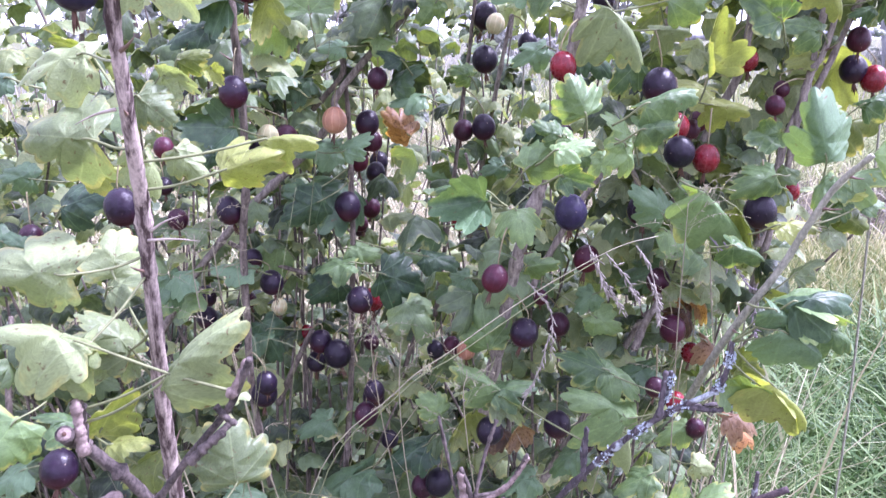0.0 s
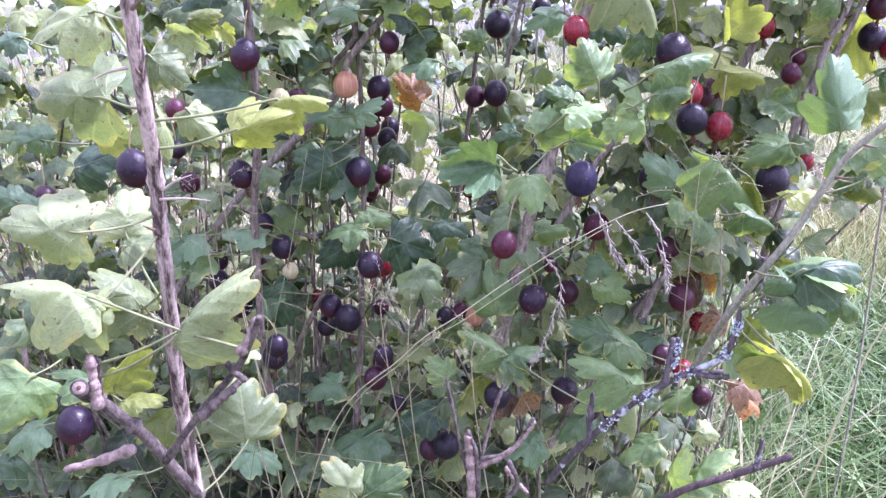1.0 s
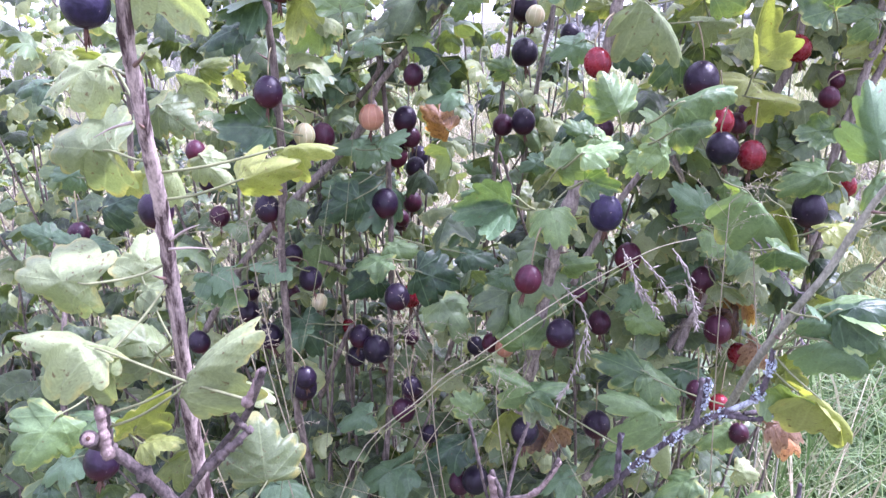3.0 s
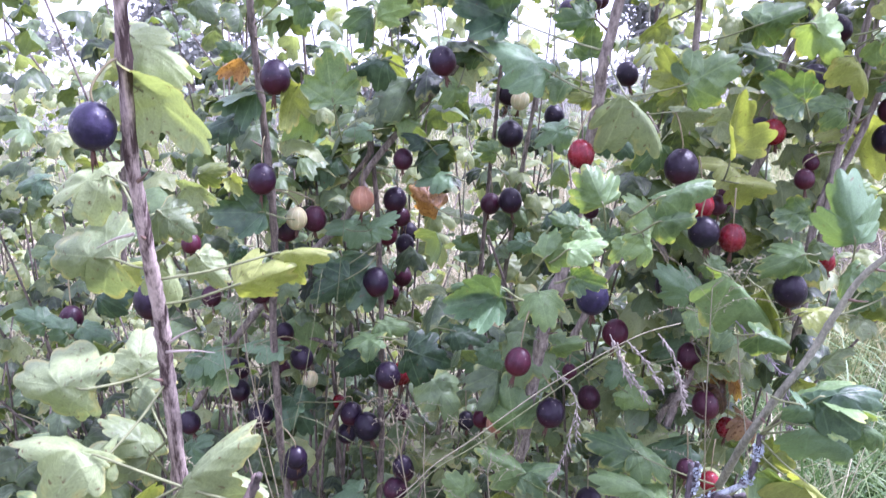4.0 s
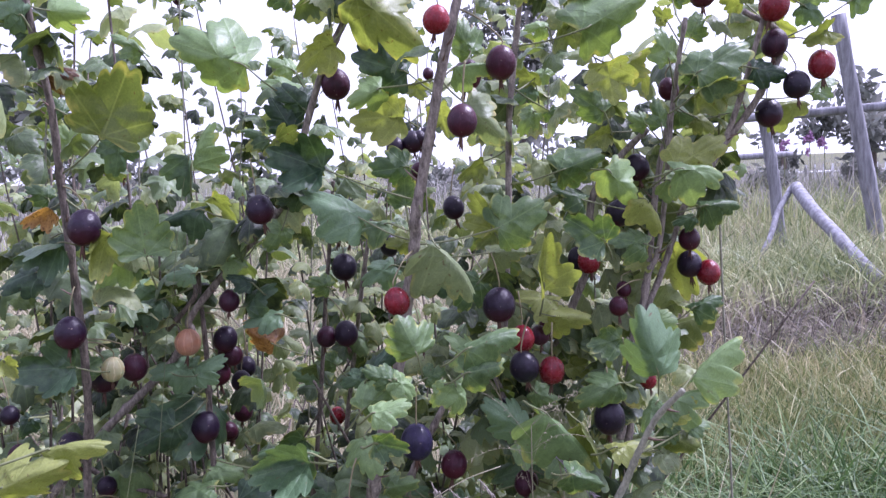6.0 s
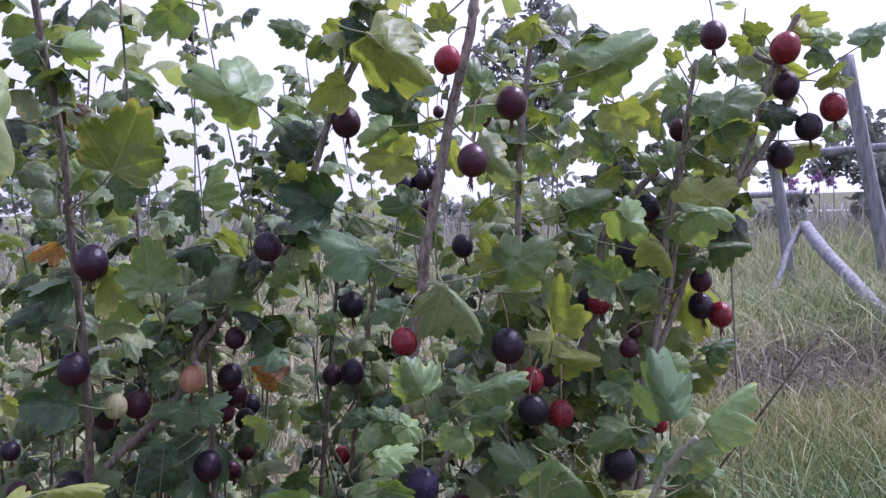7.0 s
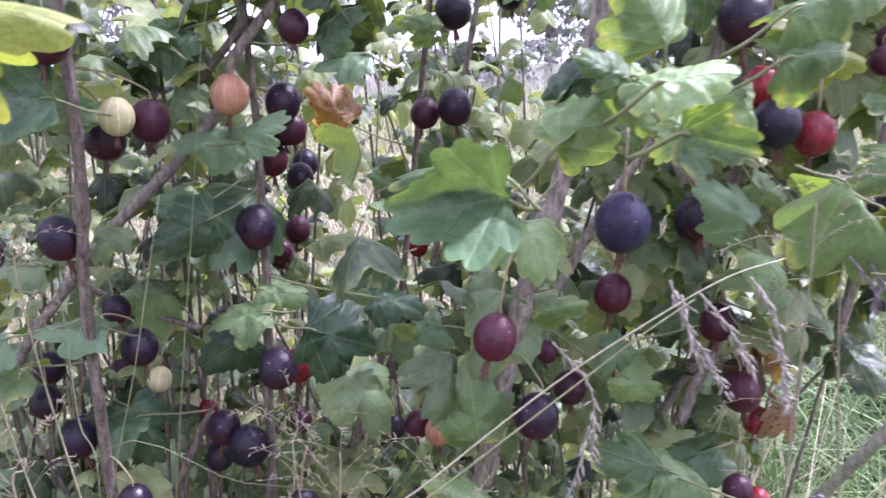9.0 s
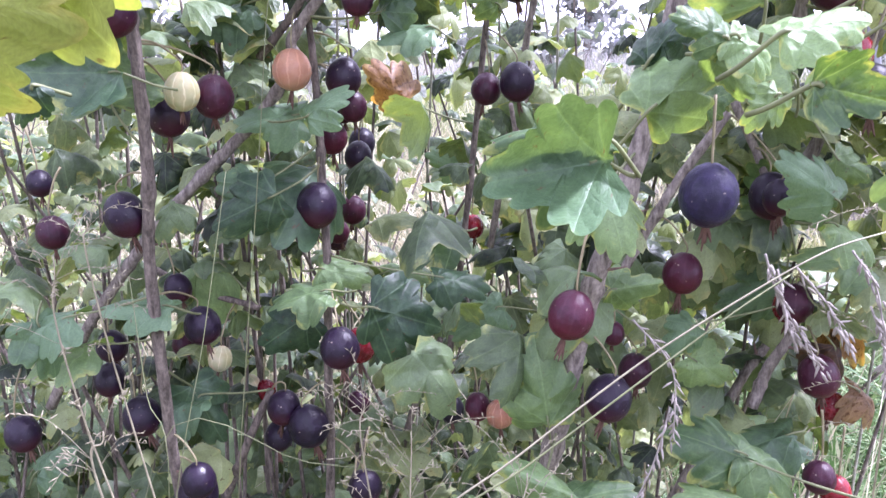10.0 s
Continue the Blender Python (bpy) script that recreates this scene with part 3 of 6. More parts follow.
def cane(r0, r1, *pts):
    pale = pts[-1][0] > 0.045 and r0 > 2.3  # canes on the open side take paler bark, with the light in its colour
    wooden(LIT_BARK if pale else BARK, "cane with grey-brown bark, paled for the light on it" if pale else "", 0.06, r0, r1, pts)


def oldcane(r0, r1, *pts):
    wooden(OLD_BARK, "old cane with pale peeling bark", 0.05, r0 * 1.15, r1 * 1.15, pts, 0.3)


def palecane(r0, r1, *pts):
    wooden(PALE_BARK, "young pale greenish shoot", 0.05, r0, r1, pts, 0.15)


def drycane(r0, r1, *pts):
    clean = pts[0][0] < 0.03  # only the twigs on the open side carry lichen
    ob, line = wooden(TWIG_BARK if clean else DRY_BARK, "dead dry grey-brown twig" if clean else "dead dry twig crusted with grey lichen", 0.0, r0, r1, pts, 0.7, 10)
    r = np.random.default_rng(count[0] + 90)
    if r0 < 1.7 or clean:
        return
    for f0 in (0.3, 0.42, 0.55, 0.74, 0.92) if r0 > 2.3 else (0.5, 0.85):
        v, f = [], []
        at = int(f0 * (len(line) - 1))
        for _ in range(r.integers(40, 90)):
            q = line[min(len(line) - 1, max(0, at + r.integers(-1, 2)))]
            d = r.normal(0, 1, 3)
            d /= np.linalg.norm(d)
            a = q + d * r.uniform(0.0011, 0.0026)
            e = np.cross(d, r.normal(0, 1, 3))
            e /= np.linalg.norm(e)
            g = np.cross(d, e)
            k = r.uniform(0.0004, 0.0009)
            s = len(v)
            for j in range(5):  # a small cupped flake
                th = 2 * math.pi * j / 5
                v.append(a + (math.cos(th) * e + math.sin(th) * g) * k * r.uniform(0.6, 1.4) + d * k * 0.5)
            v.append(a - d * k * 0.5)
            f += [(s + 5, s + j, s + (j + 1) % 5) for j in range(5)]
        part("lichen", mesh_of("lichen", v, f, False), LICHEN, ob, "pale blue-grey lichen crust")


def darkcane(r0, r1, *pts):
    wooden(DARK_BARK, "dark cut stub of an old cane", 0.0, r0, r1, pts, 0.1)


STALKS = []


def stalk(r0, r1, *pts):
    STALKS.append((r0, r1, pts))


oldcane(3.4, 1.8, (-0.092, 0.235, 0.4418), (-0.0926, 0.232, 0.4677), (-0.0906, 0.225, 0.5005), (-0.0879, 0.22, 0.5292), (-0.0867, 0.217, 0.5529), (-0.0844, 0.212, 0.5769), (-0.0823, 0.205, 0.5958), (-0.0808, 0.2, 0.6128), (-0.08, 0.197, 0.6269), (-0.0762, 0.193, 0.6623), (-0.0744, 0.19, 0.6784), (-0.0736, 0.19, 0.6942))
cane(3.2, 2.2, (-0.1091, 0.42, 0.3441), (-0.1133, 0.41, 0.4133), (-0.1103, 0.4, 0.4684), (-0.1076, 0.395, 0.5167), (-0.1025, 0.39, 0.5461), (-0.1, 0.386, 0.5852), (-0.1002, 0.384, 0.6133), (-0.1019, 0.382, 0.6669), (-0.1015, 0.378, 0.7042), (-0.1052, 0.374, 0.7401), (-0.1075, 0.37, 0.7746))
cane(3.6, 2.2, (-0.1917, 0.47, 0.4258), (-0.1656, 0.46, 0.4656), (-0.1425, 0.452, 0.4935), (-0.122, 0.446, 0.5164), (-0.0946, 0.44, 0.5421), (-0.0756, 0.436, 0.5595), (-0.0595, 0.434, 0.5801), (-0.0587, 0.432, 0.5895), (-0.0387, 0.43, 0.6129), (-0.0201, 0.425, 0.6317), (0.004, 0.41, 0.6593), (0.016, 0.4, 0.6956), (0.029, 0.392, 0.7273), (0.0447, 0.385, 0.7549), (0.051, 0.38, 0.778))
cane(3, 1.6, (-0.0708, 0.44, 0.2771), (-0.0585, 0.44, 0.3981), (-0.0552, 0.436, 0.4546), (-0.0524, 0.434, 0.4956), (-0.0519, 0.434, 0.5375), (-0.0525, 0.438, 0.5704), (-0.0538, 0.44, 0.5962), (-0.0555, 0.445, 0.6183))
cane(2.2, 1.4, (-0.0036, 0.48, 0.4377), (0.0043, 0.478, 0.4946), (0.0099, 0.474, 0.5407), (0.015, 0.47, 0.5874), (0.019, 0.468, 0.6179), (0.0202, 0.466, 0.6319), (0.0244, 0.46, 0.6628))
cane(2.4, 1.6, (0.0206, 0.52, 0.4835), (0.0278, 0.51, 0.5306), (0.033, 0.505, 0.5624), (0.0379, 0.5, 0.5925), (0.0459, 0.495, 0.6349), (0.0452, 0.492, 0.6217))
cane(5, 2.6, (0.0245, 0.4, 0.3959), (0.0325, 0.382, 0.455), (0.0386, 0.372, 0.4979), (0.0447, 0.366, 0.527), (0.0519, 0.362, 0.5539), (0.0575, 0.36, 0.5818), (0.0631, 0.358, 0.6159), (0.0663, 0.355, 0.6358), (0.0668, 0.35, 0.647), (0.0742, 0.343, 0.6827), (0.0805, 0.335, 0.714), (0.0879, 0.33, 0.7418), (0.0909, 0.33, 0.763))
cane(3, 2.2, (0.0571, 0.43, 0.4763), (0.0686, 0.425, 0.5036), (0.0832, 0.42, 0.5331), (0.1007, 0.42, 0.5577))
cane(2.4, 2, (0.1067, 0.43, 0.561), (0.1174, 0.425, 0.5355), (0.1235, 0.42, 0.5143))
cane(3, 1.8, (0.1165, 0.41, 0.5732), (0.1188, 0.405, 0.6116), (0.1198, 0.4, 0.6487), (0.1205, 0.395, 0.6903), (0.1231, 0.39, 0.7216), (0.1264, 0.385, 0.7518))
cane(3.2, 1.6, (0.1905, 0.43, 0.4712), (0.1962, 0.425, 0.5219), (0.1985, 0.42, 0.5526), (0.1996, 0.418, 0.5751), (0.2018, 0.416, 0.5998), (0.2098, 0.414, 0.6234), (0.2158, 0.41, 0.6987), (0.2211, 0.405, 0.7439))
cane(3.6, 2, (0.1864, 0.42, 0.5042), (0.1906, 0.42, 0.5275), (0.1949, 0.42, 0.564), (0.2032, 0.42, 0.5933), (0.2089, 0.42, 0.6453), (0.2133, 0.42, 0.6709), (0.2163, 0.415, 0.6929))
cane(3, 2, (0.1961, 0.425, 0.5627), (0.2154, 0.43, 0.5979), (0.2276, 0.43, 0.631))
cane(4, 2.2, (0.1462, 0.46, 0.5174), (0.1624, 0.45, 0.5692), (0.174, 0.44, 0.6049), (0.1764, 0.435, 0.6457), (0.1886, 0.43, 0.6668), (0.207, 0.425, 0.6857))
cane(3, 2, (0.2391, 0.42, 0.6638), (0.2553, 0.42, 0.6812), (0.2694, 0.415, 0.703), (0.2797, 0.41, 0.7321), (0.2566, 0.41, 0.7477))
cane(2.6, 1.8, (0.2232, 0.42, 0.6351), (0.2519, 0.42, 0.6797), (0.2669, 0.405, 0.7451), (0.2768, 0.4, 0.7666))
palecane(2.7, 1.5, (0.1253, 0.34, 0.4454), (0.1285, 0.315, 0.4839), (0.1364, 0.303, 0.5102), (0.1448, 0.297, 0.5299), (0.1497, 0.29, 0.5486), (0.1551, 0.283, 0.566), (0.1622, 0.274, 0.5794))
drycane(2.4, 1.4, (0.0536, 0.33, 0.3834), (0.0627, 0.32, 0.4067), (0.0824, 0.305, 0.4405), (0.1012, 0.295, 0.4626), (0.1182, 0.29, 0.4751), (0.1225, 0.288, 0.4853), (0.1231, 0.286, 0.5003))
drycane(1.8, 1.4, (0.0971, 0.297, 0.4587), (0.1001, 0.295, 0.4713), (0.101, 0.293, 0.4835))
drycane(1.6, 1.2, (0.1056, 0.294, 0.4658), (0.1201, 0.3, 0.4638), (0.1347, 0.305, 0.4629))
drycane(1.7, 1.3, (-0.087, 0.2, 0.4807), (-0.0736, 0.197, 0.4995), (-0.0591, 0.193, 0.5176), (-0.0534, 0.19, 0.528), (-0.0495, 0.188, 0.5366))
drycane(2, 1.4, (-0.0719, 0.197, 0.4995), (-0.0674, 0.2, 0.5034), (-0.0612, 0.205, 0.5083))
drycane(2.6, 2.2, (-0.0817, 0.21, 0.4608), (-0.0914, 0.2, 0.4888), (-0.1003, 0.195, 0.5035), (-0.1031, 0.192, 0.509))
drycane(2, 1.5, (-0.102, 0.194, 0.506), (-0.1009, 0.193, 0.5158), (-0.1006, 0.192, 0.5214))
darkcane(2.6, 2, (0.0885, 0.31, 0.3735), (0.1111, 0.3, 0.4005), (0.1343, 0.295, 0.4144), (0.1566, 0.29, 0.4278))
drycane(1.1, .9, (0.0133, 0.3, 0.3991), (0.0077, 0.3, 0.4238), (0.0009, 0.3, 0.4585))
drycane(2.2, 1.4, (0.0155, 0.3, 0.383), (0.0158, 0.3, 0.4148), (0.011, 0.3, 0.4323))
drycane(1.3, 1, (0.0171, 0.3, 0.4148), (0.0221, 0.305, 0.4361), (0.0277, 0.31, 0.4513))
drycane(1.4, 1.1, (0.017, 0.3, 0.4173), (0.0315, 0.3, 0.4212), (0.0377, 0.3, 0.4319), (0.0413, 0.3, 0.4394))
drycane(1.6, 1.3, (0.0251, 0.29, 0.3973), (0.0338, 0.29, 0.4098), (0.0295, 0.29, 0.4233))
drycane(1.6, 1.2, (0.0742, 0.33, 0.4065), (0.071, 0.325, 0.4256), (0.0721, 0.32, 0.4408))
cane(3.8, 2.4, (0.0716, 0.46, 0.3223), (0.0846, 0.45, 0.355), (0.0983, 0.44, 0.3899), (0.1225, 0.44, 0.4413), (0.1322, 0.44, 0.4566))
cane(3.6, 2.2, (0.1186, 0.42, 0.4385), (0.1241, 0.42, 0.4558), (0.1294, 0.415, 0.4721), (0.1292, 0.41, 0.4945))
cane(2.4, 1.8, (-0.1382, 0.47, 0.4932), (-0.1159, 0.46, 0.4849), (-0.0847, 0.45, 0.4781))
cane(2.6, 1.6, (-0.106, 0.4, 0.5683), (-0.1039, 0.395, 0.6101), (-0.1039, 0.39, 0.6334))
cane(2.4, 1.6, (-0.0735, 0.44, 0.5821), (-0.0545, 0.43, 0.6024), (-0.0568, 0.43, 0.6183))
cane(3, 2, (-0.1084, 0.45, 0.3869), (-0.0926, 0.44, 0.4207), (-0.0808, 0.44, 0.4444))
cane(2.8, 2, (-0.0296, 0.5, 0.3779), (-0.0192, 0.49, 0.4151), (-0.0071, 0.48, 0.4491))
cane(3.2, 2, (-0.2619, 0.4, 0.3492), (-0.256, 0.4, 0.4185), (-0.2588, 0.42, 0.4609))
cane(2.6, 1.6, (-0.2058, 0.42, 0.5239), (-0.198, 0.42, 0.5823), (-0.1938, 0.42, 0.6248), (-0.1831, 0.42, 0.6777))
stalk(.55, .4, (-0.0583, 0.292, 0.4195), (-0.0177, 0.294, 0.4732), (0.0069, 0.297, 0.4918), (0.0362, 0.302, 0.512), (0.0602, 0.304, 0.5266), (0.0796, 0.307, 0.5358), (0.0965, 0.312, 0.5387))
stalk(.6, .4, (-0.0543, 0.291, 0.4202), (-0.0164, 0.293, 0.4724), (0.0093, 0.296, 0.4902), (0.0386, 0.301, 0.5098), (0.0579, 0.304, 0.5228), (0.0728, 0.308, 0.5305))
stalk(.35, .25, (-0.1088, 0.38, 0.4492), (-0.0556, 0.38, 0.444), (-0.0116, 0.38, 0.4354))
stalk(.35, .25, (-0.0641, 0.39, 0.563), (-0.0562, 0.39, 0.6089), (-0.0465, 0.39, 0.6653), (-0.0348, 0.39, 0.6986))
stalk(.35, .25, (-0.0942, 0.35, 0.4477), (-0.1005, 0.36, 0.4813), (-0.105, 0.37, 0.5152))
stalk(.35, .25, (-0.0967, 0.35, 0.4274), (-0.081, 0.36, 0.4994), (-0.0716, 0.37, 0.5497))
palecane(1.3, 0.7, (0.0303, 0.55, -0.1207), (0.0551, 0.55, 0.2562), (0.0613, 0.55, 0.6693), (0.0718, 0.55, 0.8135))
palecane(1.3, 0.7, (0.1218, 0.6, -0.2086), (0.1212, 0.6, 0.2119), (0.1359, 0.6, 0.6609), (0.1348, 0.6, 0.814))
palecane(1.3, 0.7, (0.1909, 0.54, -0.1327), (0.2135, 0.54, 0.2481), (0.2089, 0.54, 0.6303), (0.2185, 0.54, 0.7427))
palecane(1.3, 0.7, (0.2254, 0.5, -0.0802), (0.2152, 0.5, 0.2781), (0.2239, 0.5, 0.6089), (0.2186, 0.5, 0.6916))
palecane(1.3, 0.7, (-0.1786, 0.6, -0.1589), (-0.1484, 0.6, 0.2385), (-0.132, 0.6, 0.6289), (-0.122, 0.6, 0.7387))
palecane(1.3, 0.7, (-0.0215, 0.62, -0.214), (-0.0297, 0.62, 0.2117), (-0.0012, 0.62, 0.6508), (-0.007, 0.62, 0.7929))
palecane(1.3, 0.7, (-0.1112, 0.65, -0.2429), (-0.0767, 0.65, 0.1937), (-0.0653, 0.65, 0.6159), (-0.0533, 0.65, 0.7296))
palecane(1.3, 0.7, (0.2552, 0.46, -0.0269), (0.2789, 0.46, 0.302), (0.2666, 0.46, 0.6616), (0.2774, 0.46, 0.7855))
palecane(1.3, 0.7, (-0.1396, 0.62, -0.1945), (-0.1239, 0.62, 0.221), (-0.0992, 0.62, 0.6761), (-0.0934, 0.62, 0.8369))
palecane(1.3, 0.7, (-0.2319, 0.55, -0.0773), (-0.1938, 0.55, 0.2806), (-0.1792, 0.55, 0.6479), (-0.1649, 0.55, 0.7603))
palecane(1.3, 0.7, (0.1629, 0.56, -0.1572), (0.1784, 0.56, 0.2365), (0.1803, 0.56, 0.6493), (0.1867, 0.56, 0.7833))


def spur(mat, r0, r1, *pts):
    """A stunted twig ringed with old bud scars."""
    count[0] += 1
    line = spline(pts, 14)
    r = np.random.default_rng(count[0])
    radii, left = [], 0
    for i in range(len(line)):
        f = i / (len(line) - 1)
        left -= 1
        if left < 0:  # a new swelling, of uneven length
            left, swell = int(r.integers(3, 8)), r.uniform(0.1, 0.42)
            long = left + 1
        bulge = math.sin(math.pi * (left + 0.5) / long)
        radii.append((r0 + (r1 - r0) * f) / 1000 * 0.8 * (0.7 + swell * bulge + r.uniform(-0.06, 0.08)))
    radii[-1] *= 0.6
    v, f = tube_data(line, radii, 10, 0.14, count[0])
    part("spur", mesh_of("spur", v, f), mat, bush, "knobbly dead spur with ringed bark")


def spine(a, b):
    a, b = np.array(a), np.array(b)
    me, _ = tube("spine", [a, (a + b) / 2 + np.array((0, 0, 0.0006)), b], 0.00055, 0.00008, 6, 4)
    part("spine", me, SPINE, bush, "long pale sharp spine")


# short knobbly spurs of dead wood
spur(PINK_BARK, 2.6, 1.6, (-0.0917, 0.190, 0.4920), (-0.1028, 0.190, 0.4874), (-0.1139, 0.190, 0.4842))
spur(PINK_BARK, 2.4, 1.9, (-0.1002, 0.190, 0.5056), (-0.1006, 0.190, 0.5140), (-0.1006, 0.190, 0.5232))
spur(TWIG_BARK, 2.2, 1.6, (-0.0700, 0.190, 0.5030), (-0.0650, 0.190, 0.5082), (-0.0590, 0.190, 0.5130))
spur(PINK_BARK, 2.0, 1.5, (-0.0567, 0.190, 0.5240), (-0.0536, 0.190, 0.5293), (-0.0511, 0.190, 0.5355))
spur(TWIG_BARK, 1.6, 1.2, (-0.0609, 0.190, 0.5212), (-0.0582, 0.190, 0.5176), (-0.0554, 0.190, 0.5153))
spur(PINK_BARK, 3.4, 2.4, (0.0134, 0.300, 0.3962), (0.0124, 0.300, 0.4150), (0.0107, 0.300, 0.4301))
spur(PINK_BARK, 2.2, 1.5, (0.0159, 0.300, 0.4126), (0.0302, 0.300, 0.4209), (0.0377, 0.300, 0.4307), (0.0416, 0.300, 0.4382))
spur(PINK_BARK, 1.8, 1.3, (0.0291, 0.300, 0.4129), (0.0346, 0.300, 0.4047), (0.0401, 0.300, 0.3986))
spur(DRY_BARK, 1.9, 1.4, (0.0667, 0.300, 0.4299), (0.0674, 0.300, 0.4432), (0.0673, 0.300, 0.4532))
spur(DRY_BARK, 2.0, 1.4, (0.0964, 0.290, 0.4635), (0.0971, 0.290, 0.4743), (0.0977, 0.290, 0.4854))
spur(DRY_BARK, 1.9, 1.2, (0.1413, 0.290, 0.4207), (0.1419, 0.290, 0.4295), (0.1420, 0.290, 0.4366))
spur(DRY_BARK, 1.8, 1.3, (0.1086, 0.292, 0.4676), (0.1208, 0.292, 0.4656), (0.1289, 0.292, 0.4679))
# the sawn end of a cut twig: bark, pale wood and dark pith
STUB = (np.array((-0.1073, 0.1980, 0.5052)), np.array((-0.1029, 0.1860, 0.5145)))
STUB_WAY = (STUB[1] - STUB[0]) / np.linalg.norm(STUB[1] - STUB[0])
stub_mesh, _ = tube("cut_stub", [STUB[0], (STUB[0] + STUB[1]) / 2, STUB[1]], 0.0022, 0.0025, 14, 3, 0.06, 4)
part("cut_stub", stub_mesh, TWIG_BARK, bush, "sawn-off twig stub")
for radius, ahead, mat in ((0.002, 0.0003, PINK_BARK), (0.0007, 0.0006, CALYX)):
    stub_mesh, _ = tube("cut_face", [STUB[1] - STUB_WAY * 0.001, STUB[1], STUB[1] + STUB_WAY * ahead], radius, radius * 0.9, 12, 2, 0.05, 5)
    part("cut_face", stub_mesh, mat, bush)
# long pale spines on the old cane
spine((-0.0839, 0.212, 0.5639), (-0.0684, 0.212, 0.5637))
spine((-0.0835, 0.200, 0.6034), (-0.0950, 0.200, 0.5994))
spine((-0.0829, 0.212, 0.5667), (-0.0734, 0.212, 0.5716))
spine((0.0969, 0.400, 0.6240), (0.1068, 0.400, 0.6075))

WOOD_AT = np.array(WOOD)


def toward_wood(p, reach):
    d = np.linalg.norm(WOOD_AT - p, axis=1)
    i = int(d.argmin())
    return WOOD_AT[i] if d[i] < reach else None


def leaf(tone, posture, x, y, z, rx, ry, rz, size, wide=1.0):
    count[1] += 1
    r = random.Random(count[1])
    m = pose(x, y, z, rx, ry, rz) @ Matrix.Diagonal((size * wide, size, size, 1))
    ob = part("leaf", LEAF_MESH[tone, posture, r.randrange(6)], None, bush, "withered orange-brown leaf" if tone == "b" else "dead crumpled brown leaf" if tone == "w" else "", m)
    base = np.array((x, y, z))
    out = -np.array(m.to_3x3() @ Vector((0, 1, 0)))
    way = out / (np.linalg.norm(out) + 1e-9)
    end = toward_wood(base + way * 0.02, 0.035)
    if end is None or (end - base) @ way < 0.3 * np.linalg.norm(end - base):
        end = base + way * r.uniform(0.3, 0.5) * size + np.array((0, 0.01, -0.006))
    mid = (base + end) / 2 + way * 0.001 + np.array((0, 0, -0.001))
    me, _ = tube("leaf_stalk", [base - out * 0.12, base, mid, end], 0.00034, 0.0005, 6, 4)
    part("leaf_stalk", me, STALK, ob)
    return ob


def berry_mesh(mat, seed):
    r = np.random.default_rng(seed)
    verts, faces, n, rows = [(0, 0, 1.0)], [], 20, 11
    long = r.uniform(1.05, 1.2)
    for i in range(1, rows):
        th = math.pi * i / rows
        for k in range(n):
            a = 2 * math.pi * k / n
            q = math.sin(th) * (1 + 0.012 * math.cos(10 * a)) * (1 - 0.05 * math.cos(th))
            verts.append((q * math.cos(a), q * math.sin(a), math.cos(th) * long))
    verts.append((0, 0, -long))
    verts[0] = (0, 0, long * 0.985)
    for k in range(n):
        faces.append((0, 1 + k, 1 + (k + 1) % n))
        for i in range(rows - 2):
            a, b = 1 + i * n, 1 + (i + 1) * n
            faces.append((a + k, b + k, b + (k + 1) % n, a + (k + 1) % n))
        a = 1 + (rows - 2) * n
        faces.append((a + k, len(verts) - 1, a + (k + 1) % n))
    me = mesh_of("berry", verts, faces)
    me.materials.append(mat)
    return me


BERRY_MESH = {(c, k): berry_mesh(BERRY[c], k) for c in BERRY for k in range(3)}


def calyx_mesh(seed):
    """The withered flower that hangs from a berry's lower end."""
    r = np.random.default_rng(seed)
    verts, faces = [], []
    for j in range(6):
        a = 2 * math.pi * j / 6 + r.uniform(-0.3, 0.3)
        s, b = r.uniform(0.03, 0.2), r.uniform(0.5, 0.95)
        p = [np.array((0, 0, -0.98)), np.array((s * 0.7 * math.cos(a), s * 0.7 * math.sin(a), -0.98 - 0.6 * b)),
             np.array((s * 1.6 * math.cos(a), s * 1.6 * math.sin(a), -0.98 - 1.25 * b))]
        v, f = tube_data(spline(p, 3), [0.085, 0.085, 0.075, 0.07, 0.06, 0.04, 0.02], 5, 0.3, seed + j)
        faces += [tuple(q + len(verts) for q in g) for g in f]
        verts += v
    me = mesh_of("calyx", verts, faces)
    me.materials.append(CALYX)
    return me


CALYX_MESH = [calyx_mesh(70 + k) for k in range(4)]
BERRY_LABEL = {"k": "", "u": "blue-black berry with a waxy bloom", "m": "maroon half-ripe berry", "r": "bright red berry", "p": "pinkish unripe berry with pale veins", "c": "pale cream unripe berry with veins"}


BERRIES = []


def berry(tone, x, y, z, mm):
    BERRIES.append((x, y, z))
    count[2] += 1
    r = random.Random(900 + count[2])
    tilt = pose(x, y, z, r.uniform(-14, 14), r.uniform(-14, 14), r.uniform(0, 360))
    m = tilt @ Matrix.Scale(mm / 2000, 4)
    ob = part("berry", BERRY_MESH[tone, r.randrange(3)], None, bush, BERRY_LABEL[tone], m)
    part("calyx", CALYX_MESH[r.randrange(4)], None, ob, "", m)
    top = np.array(m @ Vector((0, 0, 0.97)))
    end = toward_wood(top + np.array((0, 0, 0.012)), 0.026)
    if end is None:
        end = top + np.array((r.uniform(-0.005, 0.005), r.uniform(0, 0.006), 0.018))
    mid = (top + end) / 2 + np.array((0, 0, 0.004))
    me, _ = tube("berry_stalk", [top, top + np.array((0, 0, 0.004)), mid, end], 0.0003, 0.00045, 6, 4)
    part("berry_stalk", me, RED_STALK, ob)


